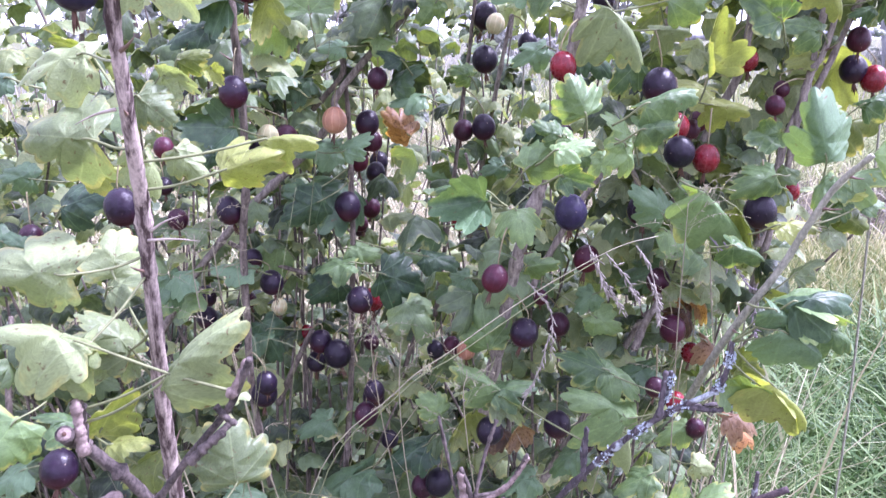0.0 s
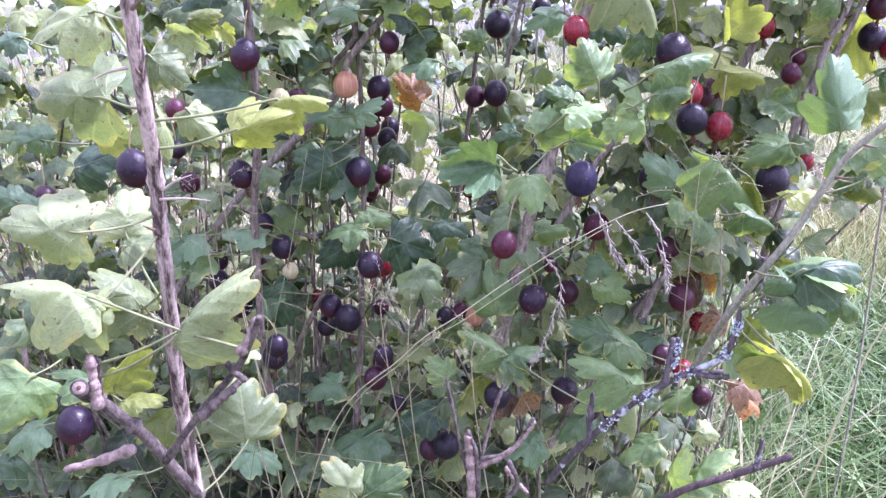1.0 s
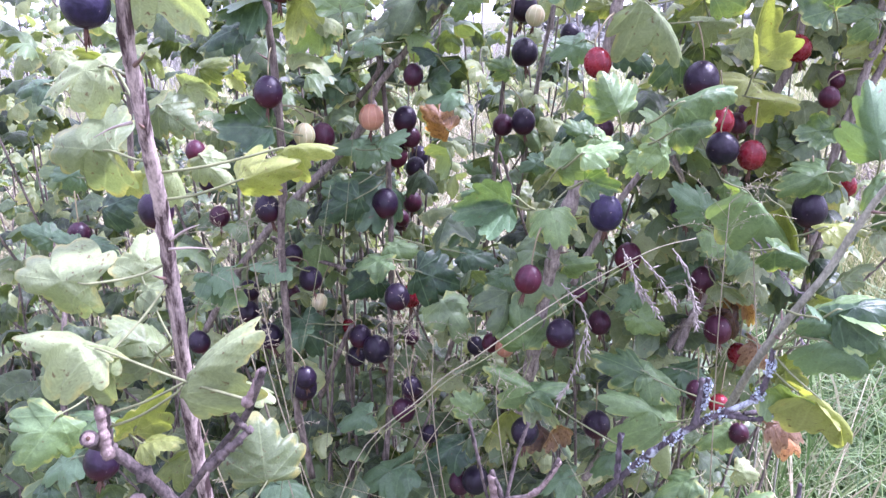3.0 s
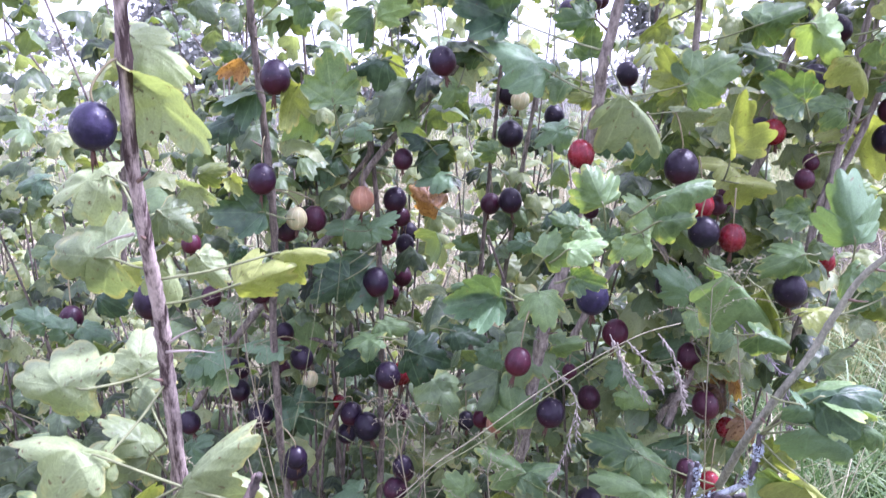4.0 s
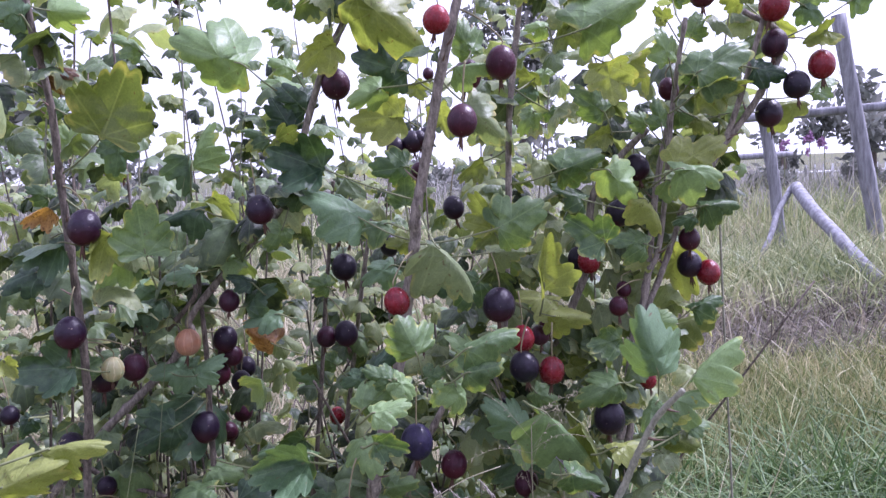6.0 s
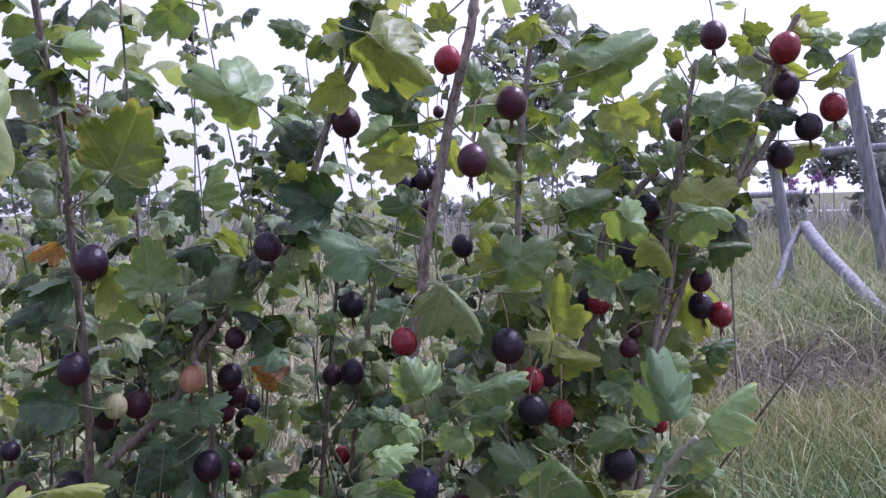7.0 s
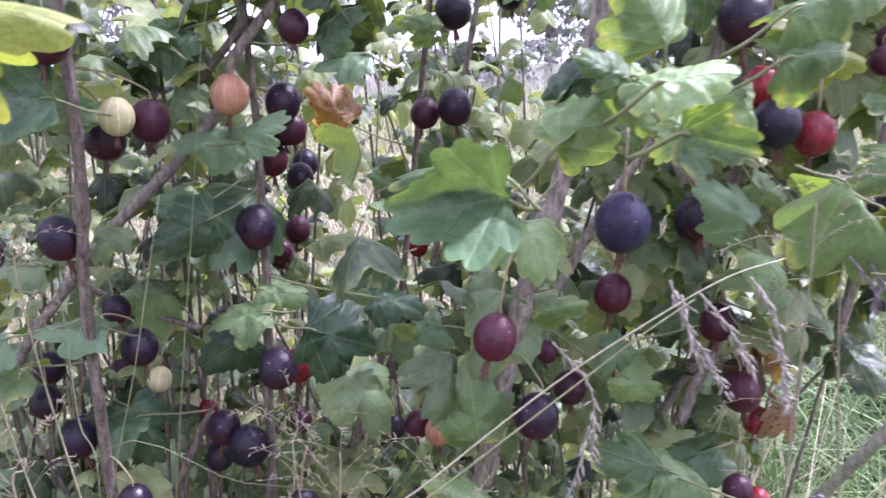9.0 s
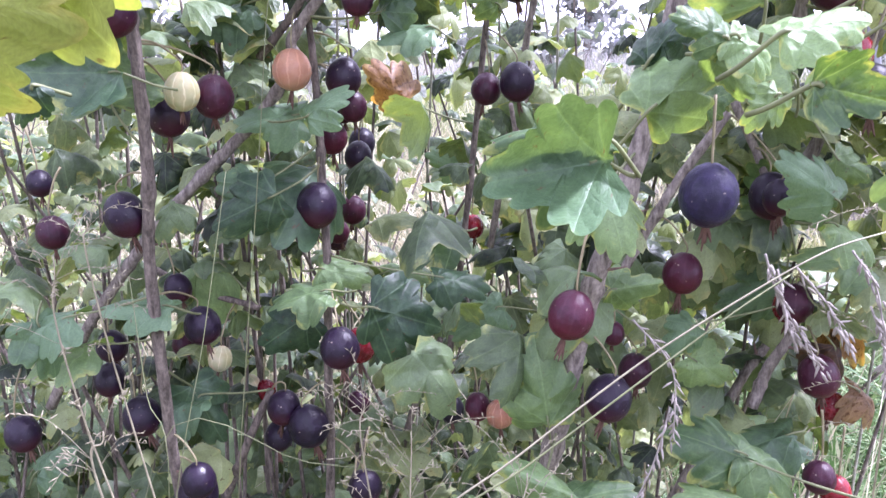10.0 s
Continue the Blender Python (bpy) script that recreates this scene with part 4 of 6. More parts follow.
# leaves that stand out, one by one
leaf("g", "f", -0.0969, 0.370, 0.7468, -140, 78, 129, 0.0181, 0.97)
leaf("d", "o", -0.1070, 0.370, 0.7444, 100, -70, -11, 0.0146, 1.15)
leaf("d", "o", -0.1079, 0.380, 0.7374, -93, -7, -156, 0.0148, 1.00)
leaf("y", "o", -0.0765, 0.370, 0.6894, 82, -23, -160, 0.0354, 1.04)
leaf("g", "f", -0.0083, 0.360, 0.7183, 104, -69, -15, 0.0390, 0.82)
leaf("g", "o", -0.0406, 0.370, 0.7671, -44, 36, 60, 0.0252, 0.85)
leaf("g", "o", -0.0697, 0.420, 0.7343, 49, -29, 60, 0.0188, 0.85)
leaf("g", "o", 0.0118, 0.400, 0.7586, 54, -61, 39, 0.0197, 0.85)
leaf("y", "o", 0.0100, 0.420, 0.7589, 25, 77, 114, 0.0089, 1.14)
leaf("g", "o", 0.0097, 0.420, 0.7139, 18, -50, 76, 0.0231, 0.85)
leaf("d", "o", 0.0077, 0.400, 0.6900, 88, -29, 3, 0.0202, 1.01)
leaf("g", "o", 0.0060, 0.450, 0.7271, 55, -48, 43, 0.0167, 0.85)
leaf("g", "c", -0.0040, 0.400, 0.6859, 43, -38, 60, 0.0153, 0.85)
leaf("y", "o", -0.0068, 0.400, 0.6865, -102, -64, -166, 0.0120, 0.81)
leaf("y", "f", 0.0023, 0.370, 0.6843, -92, -58, 2, 0.0171, 1.17)
leaf("d", "o", -0.0722, 0.380, 0.6864, -94, -13, -162, 0.0167, 1.08)
leaf("g", "o", -0.1005, 0.400, 0.6851, 80, -34, 18, 0.0162, 0.81)
leaf("g", "o", -0.1429, 0.500, 0.7114, 79, -41, 17, 0.0156, 0.96)
leaf("b", "c", -0.1052, 0.380, 0.7190, 29, 50, -67, 0.0149, 0.85)
leaf("g", "o", -0.1266, 0.450, 0.7382, 82, -31, 16, 0.0121, 0.88)
leaf("g", "f", -0.0398, 0.380, 0.6734, 81, 19, -27, 0.0242, 0.50)
leaf("d", "f", -0.0431, 0.390, 0.6793, -89, 1, -137, 0.0204, 0.75)
leaf("p", "o", -0.0408, 0.450, 0.6842, -99, -42, -167, 0.0161, 0.90)
leaf("y", "o", 0.0333, 0.400, 0.7585, -71, 56, 22, 0.0199, 1.06)
leaf("d", "o", 0.0408, 0.380, 0.7592, -97, -38, -168, 0.0148, 1.04)
leaf("y", "f", 0.0442, 0.340, 0.7448, -101, 47, 165, 0.0383, 0.80)
leaf("y", "o", 0.0614, 0.450, 0.7750, -75, -50, -19, 0.0145, 0.84)
leaf("y", "o", 0.0816, 0.360, 0.7579, -79, 53, 14, 0.0140, 1.05)
leaf("d", "o", 0.0665, 0.370, 0.7145, 115, -71, -27, 0.0293, 0.96)
leaf("y", "o", 0.0316, 0.380, 0.7308, -47, 44, 54, 0.0235, 0.85)
leaf("d", "o", 0.0153, 0.400, 0.7000, 90, -43, -0, 0.0205, 1.06)
leaf("g", "f", 0.0538, 0.360, 0.7063, -103, -67, -166, 0.0187, 0.84)
leaf("y", "o", 0.0637, 0.380, 0.6946, -33, 85, 58, 0.0273, 0.88)
leaf("y", "o", 0.0746, 0.450, 0.7180, -86, -28, -8, 0.0123, 1.05)
leaf("g", "f", 0.0962, 0.360, 0.7207, 94, -19, -11, 0.0196, 0.81)
leaf("g", "f", 0.0860, 0.340, 0.7122, 13, 58, -79, 0.0174, 0.63)
leaf("p", "f", 0.0907, 0.340, 0.6960, -99, 44, 167, 0.0247, 0.78)
leaf("y", "o", 0.0841, 0.400, 0.7002, -78, -18, -34, 0.0178, 0.85)
leaf("y", "o", 0.1230, 0.360, 0.7540, -32, 41, 67, 0.0179, 0.85)
leaf("y", "o", 0.1260, 0.380, 0.7590, -80, 47, -166, 0.0160, 0.85)
leaf("d", "f", 0.1590, 0.400, 0.7440, -120, -75, -149, 0.0146, 0.76)
leaf("y", "o", 0.1559, 0.400, 0.7419, -73, 31, 31, 0.0203, 0.85)
leaf("g", "c", 0.1487, 0.420, 0.7428, 40, -76, 51, 0.0135, 0.85)
leaf("p", "o", 0.1821, 0.450, 0.7332, 1, -60, 89, 0.0161, 0.85)
leaf("y", "o", 0.1409, 0.420, 0.7119, 61, 30, 132, 0.0153, 0.85)
leaf("g", "o", 0.1419, 0.420, 0.7165, 43, 60, -51, 0.0122, 0.85)
leaf("d", "o", 0.1396, 0.420, 0.7103, -86, -52, 175, 0.0138, 0.89)
leaf("g", "o", 0.1672, 0.380, 0.6927, 110, -55, -24, 0.0225, 0.81)
leaf("g", "c", 0.1400, 0.420, 0.6978, -84, -37, 170, 0.0162, 0.83)
leaf("g", "o", 0.1480, 0.420, 0.6977, -102, 40, 162, 0.0111, 0.95)
leaf("g", "f", 0.1508, 0.360, 0.7309, 92, 62, 3, 0.0393, 0.83)
leaf("d", "o", 0.1683, 0.420, 0.7658, -46, 49, -128, 0.0152, 0.85)
leaf("y", "o", 0.1650, 0.370, 0.7160, -86, -11, -20, 0.0221, 1.08)
leaf("y", "f", 0.1748, 0.380, 0.7153, 55, -43, -134, 0.0173, 0.73)
leaf("y", "o", 0.2004, 0.420, 0.7220, -67, -9, -71, 0.0195, 0.85)
leaf("g", "o", 0.2100, 0.400, 0.7200, 87, -19, 9, 0.0212, 0.85)
leaf("y", "o", 0.2127, 0.410, 0.7434, 65, 45, 147, 0.0112, 0.88)
leaf("g", "o", 0.2203, 0.420, 0.7563, 81, 36, -15, 0.0180, 0.85)
leaf("g", "o", 0.2392, 0.440, 0.7392, 82, 22, -21, 0.0166, 1.05)
leaf("g", "o", 0.2183, 0.385, 0.7116, 49, 47, -50, 0.0344, 0.85)
leaf("y", "o", 0.2196, 0.390, 0.7013, 20, -37, -103, 0.0308, 0.85)
leaf("d", "c", 0.2274, 0.400, 0.7098, 117, -52, -33, 0.0147, 0.85)
leaf("d", "o", 0.2578, 0.400, 0.7154, -46, 71, -135, 0.0205, 0.85)
leaf("y", "o", 0.2685, 0.420, 0.7592, 45, 60, 131, 0.0167, 0.82)
leaf("y", "o", 0.2671, 0.430, 0.7567, 21, 39, 103, 0.0166, 0.85)
leaf("y", "o", 0.2853, 0.420, 0.7655, 68, -75, -157, 0.0201, 0.89)
leaf("g", "o", 0.2866, 0.400, 0.7546, -25, 77, -114, 0.0183, 0.85)
leaf("d", "o", 0.2851, 0.400, 0.7485, -94, 57, 175, 0.0170, 0.85)
leaf("y", "f", 0.2737, 0.400, 0.7576, -136, 59, 130, 0.0161, 0.90)
leaf("y", "o", 0.2775, 0.430, 0.7453, -45, -64, -49, 0.0222, 0.83)
leaf("y", "f", 0.2992, 0.400, 0.7347, -83, 65, 7, 0.0177, 0.75)
leaf("g", "o", 0.3030, 0.420, 0.7029, 37, 26, -72, 0.0190, 0.85)
leaf("y", "f", 0.2808, 0.420, 0.6959, 16, 62, -76, 0.0241, 0.75)
leaf("d", "f", 0.3128, 0.400, 0.7499, 72, 47, -23, 0.0230, 0.80)
leaf("g", "o", 0.2012, 0.410, 0.6866, 81, -51, 11, 0.0141, 0.85)
leaf("g", "o", 0.2052, 0.400, 0.6859, 89, -11, 7, 0.0161, 0.85)
leaf("g", "c", 0.2190, 0.410, 0.6940, -67, 62, -155, 0.0145, 0.85)
leaf("y", "o", 0.2288, 0.410, 0.6907, -69, 55, -155, 0.0152, 0.85)
leaf("g", "o", 0.2519, 0.420, 0.6926, 27, 54, -68, 0.0170, 0.85)
leaf("y", "o", 0.2093, 0.390, 0.6644, 69, 61, -24, 0.0325, 0.81)
leaf("g", "f", 0.2016, 0.370, 0.6630, -11, 60, -99, 0.0285, 0.75)
leaf("y", "o", 0.1820, 0.420, 0.6844, -47, 59, 48, 0.0165, 0.85)
leaf("g", "o", -0.0587, 0.360, 0.6335, 91, 5, -163, 0.0250, 1.08)
leaf("d", "f", -0.0324, 0.360, 0.6535, -20, -54, 106, 0.0211, 0.75)
leaf("y", "o", -0.0811, 0.380, 0.6432, -73, 16, 48, 0.0247, 0.85)
leaf("g", "o", -0.0733, 0.400, 0.6284, -86, -21, 169, 0.0138, 0.85)
leaf("d", "f", -0.0988, 0.370, 0.6405, -18, 50, 76, 0.0232, 0.68)
leaf("d", "o", -0.1097, 0.370, 0.6276, -28, -51, 112, 0.0224, 0.85)
leaf("d", "o", -0.1073, 0.390, 0.6433, -20, 22, -98, 0.0233, 0.85)
leaf("b", "c", -0.1105, 0.390, 0.6560, -29, 45, 69, 0.0155, 0.85)
leaf("g", "o", -0.1238, 0.420, 0.6597, 73, -47, 23, 0.0144, 0.89)
leaf("y", "o", -0.0452, 0.450, 0.6566, -67, -39, -33, 0.0208, 0.85)
leaf("g", "o", -0.0220, 0.420, 0.6399, -23, -39, 105, 0.0240, 0.85)
leaf("g", "o", -0.0242, 0.420, 0.6230, -4, -35, 92, 0.0230, 0.85)
leaf("g", "o", 0.0107, 0.400, 0.6564, -30, -67, 117, 0.0158, 0.85)
leaf("g", "o", -0.0001, 0.400, 0.6405, -92, -36, -176, 0.0153, 1.03)
leaf("d", "o", -0.0187, 0.410, 0.6102, 32, -33, 71, 0.0150, 0.85)
leaf("d", "o", -0.0254, 0.420, 0.5965, 51, 34, -55, 0.0201, 0.85)
leaf("d", "o", -0.0493, 0.410, 0.6175, 4, -51, 87, 0.0154, 0.85)
leaf("d", "o", -0.0729, 0.430, 0.6016, -25, -35, 105, 0.0276, 0.85)
leaf("d", "f", 0.0247, 0.360, 0.6700, 91, 68, -178, 0.0281, 0.93)
leaf("d", "o", 0.0434, 0.350, 0.6451, 43, -38, 60, 0.0319, 0.85)
leaf("g", "o", 0.0652, 0.370, 0.6693, -91, -84, -179, 0.0187, 1.03)
leaf("g", "f", 0.0627, 0.360, 0.6514, 90, 0, 177, 0.0141, 1.20)
leaf("g", "o", 0.0548, 0.370, 0.6422, -10, -33, 96, 0.0237, 0.85)
leaf("y", "o", 0.0644, 0.360, 0.6331, -41, -83, 131, 0.0125, 0.84)
leaf("y", "o", 0.1091, 0.420, 0.6703, -46, 44, 55, 0.0172, 0.85)
leaf("y", "o", 0.1061, 0.370, 0.6363, 75, 18, 139, 0.0222, 0.85)
leaf("g", "o", 0.1066, 0.360, 0.6381, 74, 62, -18, 0.0264, 1.07)
leaf("y", "o", 0.1110, 0.390, 0.6346, -100, 45, -15, 0.0145, 0.83)
leaf("p", "f", 0.0730, 0.330, 0.6355, -62, 32, -134, 0.0321, 0.70)
leaf("d", "o", 0.0700, 0.380, 0.6182, -55, 38, -132, 0.0230, 0.85)
leaf("g", "o", 0.1000, 0.380, 0.6098, -78, -43, 163, 0.0204, 0.94)
leaf("p", "f", 0.1045, 0.370, 0.6252, 3, 69, -87, 0.0190, 0.75)
leaf("y", "f", 0.1288, 0.360, 0.6071, 90, -1, -166, 0.0276, 0.75)
leaf("y", "o", 0.1435, 0.390, 0.5946, 17, -30, 81, 0.0266, 0.85)
leaf("g", "f", 0.1433, 0.380, 0.6643, 75, 71, -16, 0.0265, 0.83)
leaf("g", "o", 0.1624, 0.400, 0.6474, 41, -44, 58, 0.0202, 0.85)
leaf("g", "o", 0.1600, 0.360, 0.6292, 82, 57, 171, 0.0242, 0.91)
leaf("d", "o", 0.0565, 0.400, 0.6177, -43, -47, 124, 0.0213, 0.85)
leaf("g", "o", 0.0192, 0.450, 0.5995, 73, -62, 20, 0.0152, 0.94)
leaf("g", "f", 0.1651, 0.370, 0.6640, -102, 40, 162, 0.0253, 0.85)
leaf("y", "f", 0.1848, 0.370, 0.6485, -79, 27, -157, 0.0228, 0.71)
leaf("g", "o", 0.2082, 0.400, 0.6568, -69, 54, -155, 0.0202, 0.85)
leaf("g", "f", 0.2290, 0.400, 0.6417, 9, 64, -82, 0.0229, 0.75)
leaf("g", "f", 0.2242, 0.400, 0.6363, -31, -55, 117, 0.0141, 0.75)
leaf("g", "o", 0.1891, 0.380, 0.6239, 36, -61, 58, 0.0218, 0.85)
leaf("y", "o", 0.2063, 0.420, 0.6128, -123, 64, -35, 0.0185, 0.82)
leaf("y", "o", 0.2345, 0.459, 0.6145, -84, -15, -21, 0.0389, 0.81)
leaf("g", "f", 0.2134, 0.380, 0.5888, 31, 37, -70, 0.0189, 0.75)
leaf("d", "f", 0.1766, 0.335, 0.5674, 95, -14, -18, 0.0324, 0.86)
leaf("g", "o", 0.1885, 0.370, 0.5868, -59, 63, -179, 0.0121, 1.15)
leaf("y", "f", 0.2111, 0.400, 0.5757, 17, 43, -78, 0.0282, 0.75)
leaf("g", "f", 0.1769, 0.300, 0.5758, 44, 18, -74, 0.0273, 0.70)
leaf("g", "f", 0.1648, 0.300, 0.5633, 32, 22, -77, 0.0208, 0.67)
leaf("y", "o", 0.1672, 0.300, 0.5596, 134, -54, 130, 0.0140, 0.81)
leaf("y", "f", 0.1684, 0.300, 0.5511, -81, 57, -169, 0.0170, 0.96)
leaf("g", "o", 0.1672, 0.300, 0.5572, -63, -20, 124, 0.0133, 0.85)
leaf("g", "o", 0.1757, 0.300, 0.5543, 12, 28, -84, 0.0109, 0.85)
leaf("g", "o", 0.1623, 0.300, 0.5670, -56, -12, 107, 0.0163, 0.85)
leaf("p", "o", 0.1622, 0.300, 0.5455, -36, 31, -110, 0.0152, 0.85)
leaf("g", "o", 0.1736, 0.380, 0.5742, -157, 73, -68, 0.0203, 0.83)
leaf("g", "c", 0.1665, 0.360, 0.5570, -45, -60, 131, 0.0240, 0.84)
leaf("g", "f", 0.1206, 0.330, 0.5552, -59, 30, -130, 0.0383, 0.61)
leaf("y", "f", 0.1404, 0.340, 0.5449, -71, -19, -47, 0.0228, 0.73)
leaf("y", "f", 0.1363, 0.380, 0.5893, -22, 71, -111, 0.0243, 0.75)
leaf("y", "o", 0.1612, 0.440, 0.5472, -93, -50, 3, 0.0172, 0.81)
leaf("g", "o", 0.1312, 0.400, 0.5435, -81, 53, -169, 0.0170, 0.81)
leaf("g", "o", 0.1154, 0.370, 0.5272, -35, 22, -105, 0.0238, 0.85)
leaf("d", "o", -0.1014, 0.375, 0.5790, 179, 77, -91, 0.0274, 0.92)
leaf("d", "o", -0.0581, 0.430, 0.5610, -7, -49, 95, 0.0267, 0.85)
leaf("d", "c", -0.0558, 0.443, 0.5391, -39, -30, -177, 0.0371, 1.15)
leaf("d", "o", -0.0736, 0.420, 0.5361, -90, -43, 180, 0.0235, 1.12)
leaf("d", "o", -0.0535, 0.410, 0.5614, 46, 39, -56, 0.0195, 0.85)
leaf("g", "o", 0.0001, 0.440, 0.5117, -66, 61, 27, 0.0254, 0.85)
leaf("d", "o", -0.0073, 0.420, 0.5911, -7, -29, 93, 0.0218, 0.85)
leaf("g", "f", 0.0378, 0.310, 0.5681, 74, 49, -21, 0.0231, 0.80)
leaf("d", "f", 0.0405, 0.320, 0.5786, 74, 34, -27, 0.0179, 0.75)
leaf("g", "f", 0.0624, 0.310, 0.5904, 89, -23, 3, 0.0185, 1.20)
leaf("g", "f", 0.0803, 0.290, 0.5967, 28, 48, -68, 0.0243, 0.75)
leaf("g", "o", 0.0955, 0.360, 0.5720, 58, -32, 50, 0.0228, 0.85)
leaf("g", "f", 0.0801, 0.290, 0.5872, 25, 72, -66, 0.0174, 0.97)
leaf("g", "c", 0.0767, 0.300, 0.5807, -84, 14, -156, 0.0159, 0.85)
leaf("g", "o", 0.0763, 0.330, 0.5701, -75, -43, 158, 0.0121, 0.92)
leaf("g", "o", 0.0684, 0.360, 0.5659, 52, 65, -41, 0.0115, 1.06)
leaf("g", "c", 0.0379, 0.350, 0.5434, -45, 11, -175, 0.0196, 1.15)
leaf("g", "o", 0.1302, 0.427, 0.5152, 69, 22, 135, 0.0297, 0.85)
leaf("d", "o", 0.0378, 0.420, 0.5523, -61, -63, 148, 0.0148, 0.83)
leaf("d", "o", 0.0066, 0.500, 0.5280, 59, -61, 35, 0.0193, 0.94)
leaf("g", "o", 0.0192, 0.480, 0.5440, 74, -50, 21, 0.0164, 0.82)
leaf("p", "o", -0.0510, 0.205, 0.7053, -83, 2, -106, 0.0327, 0.85)
leaf("p", "o", -0.0787, 0.200, 0.6572, -53, 43, -132, 0.0194, 0.85)
leaf("p", "o", -0.0788, 0.200, 0.6441, -61, -48, -37, 0.0274, 0.85)
leaf("p", "o", -0.0991, 0.220, 0.6176, -16, -47, 102, 0.0236, 0.85)
leaf("y", "o", -0.1030, 0.230, 0.6184, 29, 50, 113, 0.0110, 0.85)
leaf("p", "f", -0.0957, 0.210, 0.5941, 26, -80, 64, 0.0243, 1.09)
leaf("p", "o", -0.0899, 0.230, 0.6050, -70, 45, -153, 0.0140, 1.11)
leaf("p", "o", -0.0852, 0.240, 0.6105, -33, -64, -60, 0.0139, 0.85)
leaf("y", "c", -0.0802, 0.240, 0.6148, 44, 62, -50, 0.0105, 0.85)
leaf("y", "o", -0.0728, 0.250, 0.6127, -100, -30, 19, 0.0074, 0.84)
leaf("p", "f", -0.0894, 0.230, 0.5878, -75, 10, -125, 0.0162, 0.75)
leaf("p", "o", -0.0870, 0.250, 0.5860, -76, 32, -155, 0.0160, 0.81)
leaf("g", "o", -0.1100, 0.385, 0.5703, 54, -1, 18, 0.0290, 1.15)
leaf("y", "f", -0.0616, 0.215, 0.5841, 76, 74, -14, 0.0186, 0.82)
leaf("y", "f", -0.0505, 0.220, 0.5926, 9, 46, -84, 0.0178, 0.59)
leaf("d", "o", -0.1711, 0.330, 0.5478, 36, 53, -60, 0.0254, 0.85)
leaf("d", "o", -0.1686, 0.300, 0.6072, -12, -46, 99, 0.0162, 0.85)
leaf("g", "o", -0.1665, 0.350, 0.5999, -106, -42, -156, 0.0094, 0.84)
leaf("y", "f", -0.1440, 0.300, 0.5696, 8, 45, -84, 0.0172, 0.73)
leaf("d", "o", -0.2212, 0.400, 0.5484, 37, -70, 55, 0.0212, 0.82)
leaf("g", "o", -0.0785, 0.400, 0.6283, -50, 41, 52, 0.0238, 0.85)
leaf("d", "o", -0.0810, 0.450, 0.6035, -95, -72, -175, 0.0177, 0.91)
leaf("p", "f", -0.1033, 0.200, 0.5570, 17, -69, 74, 0.0277, 0.82)
leaf("p", "f", -0.0951, 0.190, 0.5401, 18, -22, 83, 0.0309, 0.68)
leaf("p", "o", -0.0976, 0.195, 0.5374, -49, -35, 123, 0.0247, 0.85)
leaf("p", "o", -0.1111, 0.245, 0.5428, 53, 9, 24, 0.0194, 1.15)
leaf("p", "o", -0.1114, 0.240, 0.5394, 19, 22, -83, 0.0174, 0.85)
leaf("p", "o", -0.0958, 0.220, 0.5247, 53, -17, 69, 0.0217, 0.85)
leaf("p", "o", -0.0983, 0.220, 0.5243, -43, 48, 55, 0.0171, 0.85)
leaf("p", "f", -0.0771, 0.190, 0.5272, 60, 33, -47, 0.0324, 0.60)
leaf("p", "f", -0.0728, 0.195, 0.5303, 46, 35, -59, 0.0159, 0.69)
leaf("d", "o", -0.2184, 0.360, 0.5233, 50, -50, 48, 0.0178, 0.85)
leaf("d", "o", -0.2068, 0.360, 0.5180, 64, -35, 41, 0.0151, 0.93)
leaf("d", "o", -0.1933, 0.350, 0.5261, -34, 38, -112, 0.0159, 0.85)
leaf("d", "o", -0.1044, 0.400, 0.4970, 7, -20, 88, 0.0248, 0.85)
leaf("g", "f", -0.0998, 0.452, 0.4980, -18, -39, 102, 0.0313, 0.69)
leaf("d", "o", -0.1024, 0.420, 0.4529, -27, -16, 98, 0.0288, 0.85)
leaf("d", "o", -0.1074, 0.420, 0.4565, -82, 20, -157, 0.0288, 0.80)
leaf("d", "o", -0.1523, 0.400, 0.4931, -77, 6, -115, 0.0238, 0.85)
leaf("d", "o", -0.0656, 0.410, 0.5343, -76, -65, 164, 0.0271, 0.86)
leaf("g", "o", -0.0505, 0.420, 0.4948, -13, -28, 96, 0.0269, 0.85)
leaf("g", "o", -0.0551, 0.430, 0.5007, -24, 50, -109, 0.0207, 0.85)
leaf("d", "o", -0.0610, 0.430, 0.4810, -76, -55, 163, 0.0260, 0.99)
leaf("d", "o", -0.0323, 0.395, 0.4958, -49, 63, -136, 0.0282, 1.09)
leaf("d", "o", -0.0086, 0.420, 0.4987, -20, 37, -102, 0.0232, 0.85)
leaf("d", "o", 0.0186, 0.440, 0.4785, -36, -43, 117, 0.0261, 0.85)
leaf("g", "o", 0.0268, 0.370, 0.4608, 90, -8, 1, 0.0295, 0.94)
leaf("g", "f", 0.0462, 0.370, 0.5074, 19, 72, -72, 0.0178, 0.81)
leaf("d", "o", 0.0653, 0.450, 0.4720, -81, -30, 162, 0.0217, 0.95)
leaf("g", "o", -0.0338, 0.500, 0.4775, -1, 33, -90, 0.0229, 0.85)
leaf("d", "f", 0.0190, 0.270, 0.5637, -140, 75, -51, 0.0213, 0.92)
leaf("g", "f", 0.0206, 0.270, 0.5667, 16, -40, 79, 0.0217, 0.60)
leaf("g", "f", 0.1243, 0.300, 0.5379, -49, 59, -134, 0.0176, 0.75)
leaf("g", "o", 0.0927, 0.420, 0.4608, -76, 52, -163, 0.0234, 0.88)
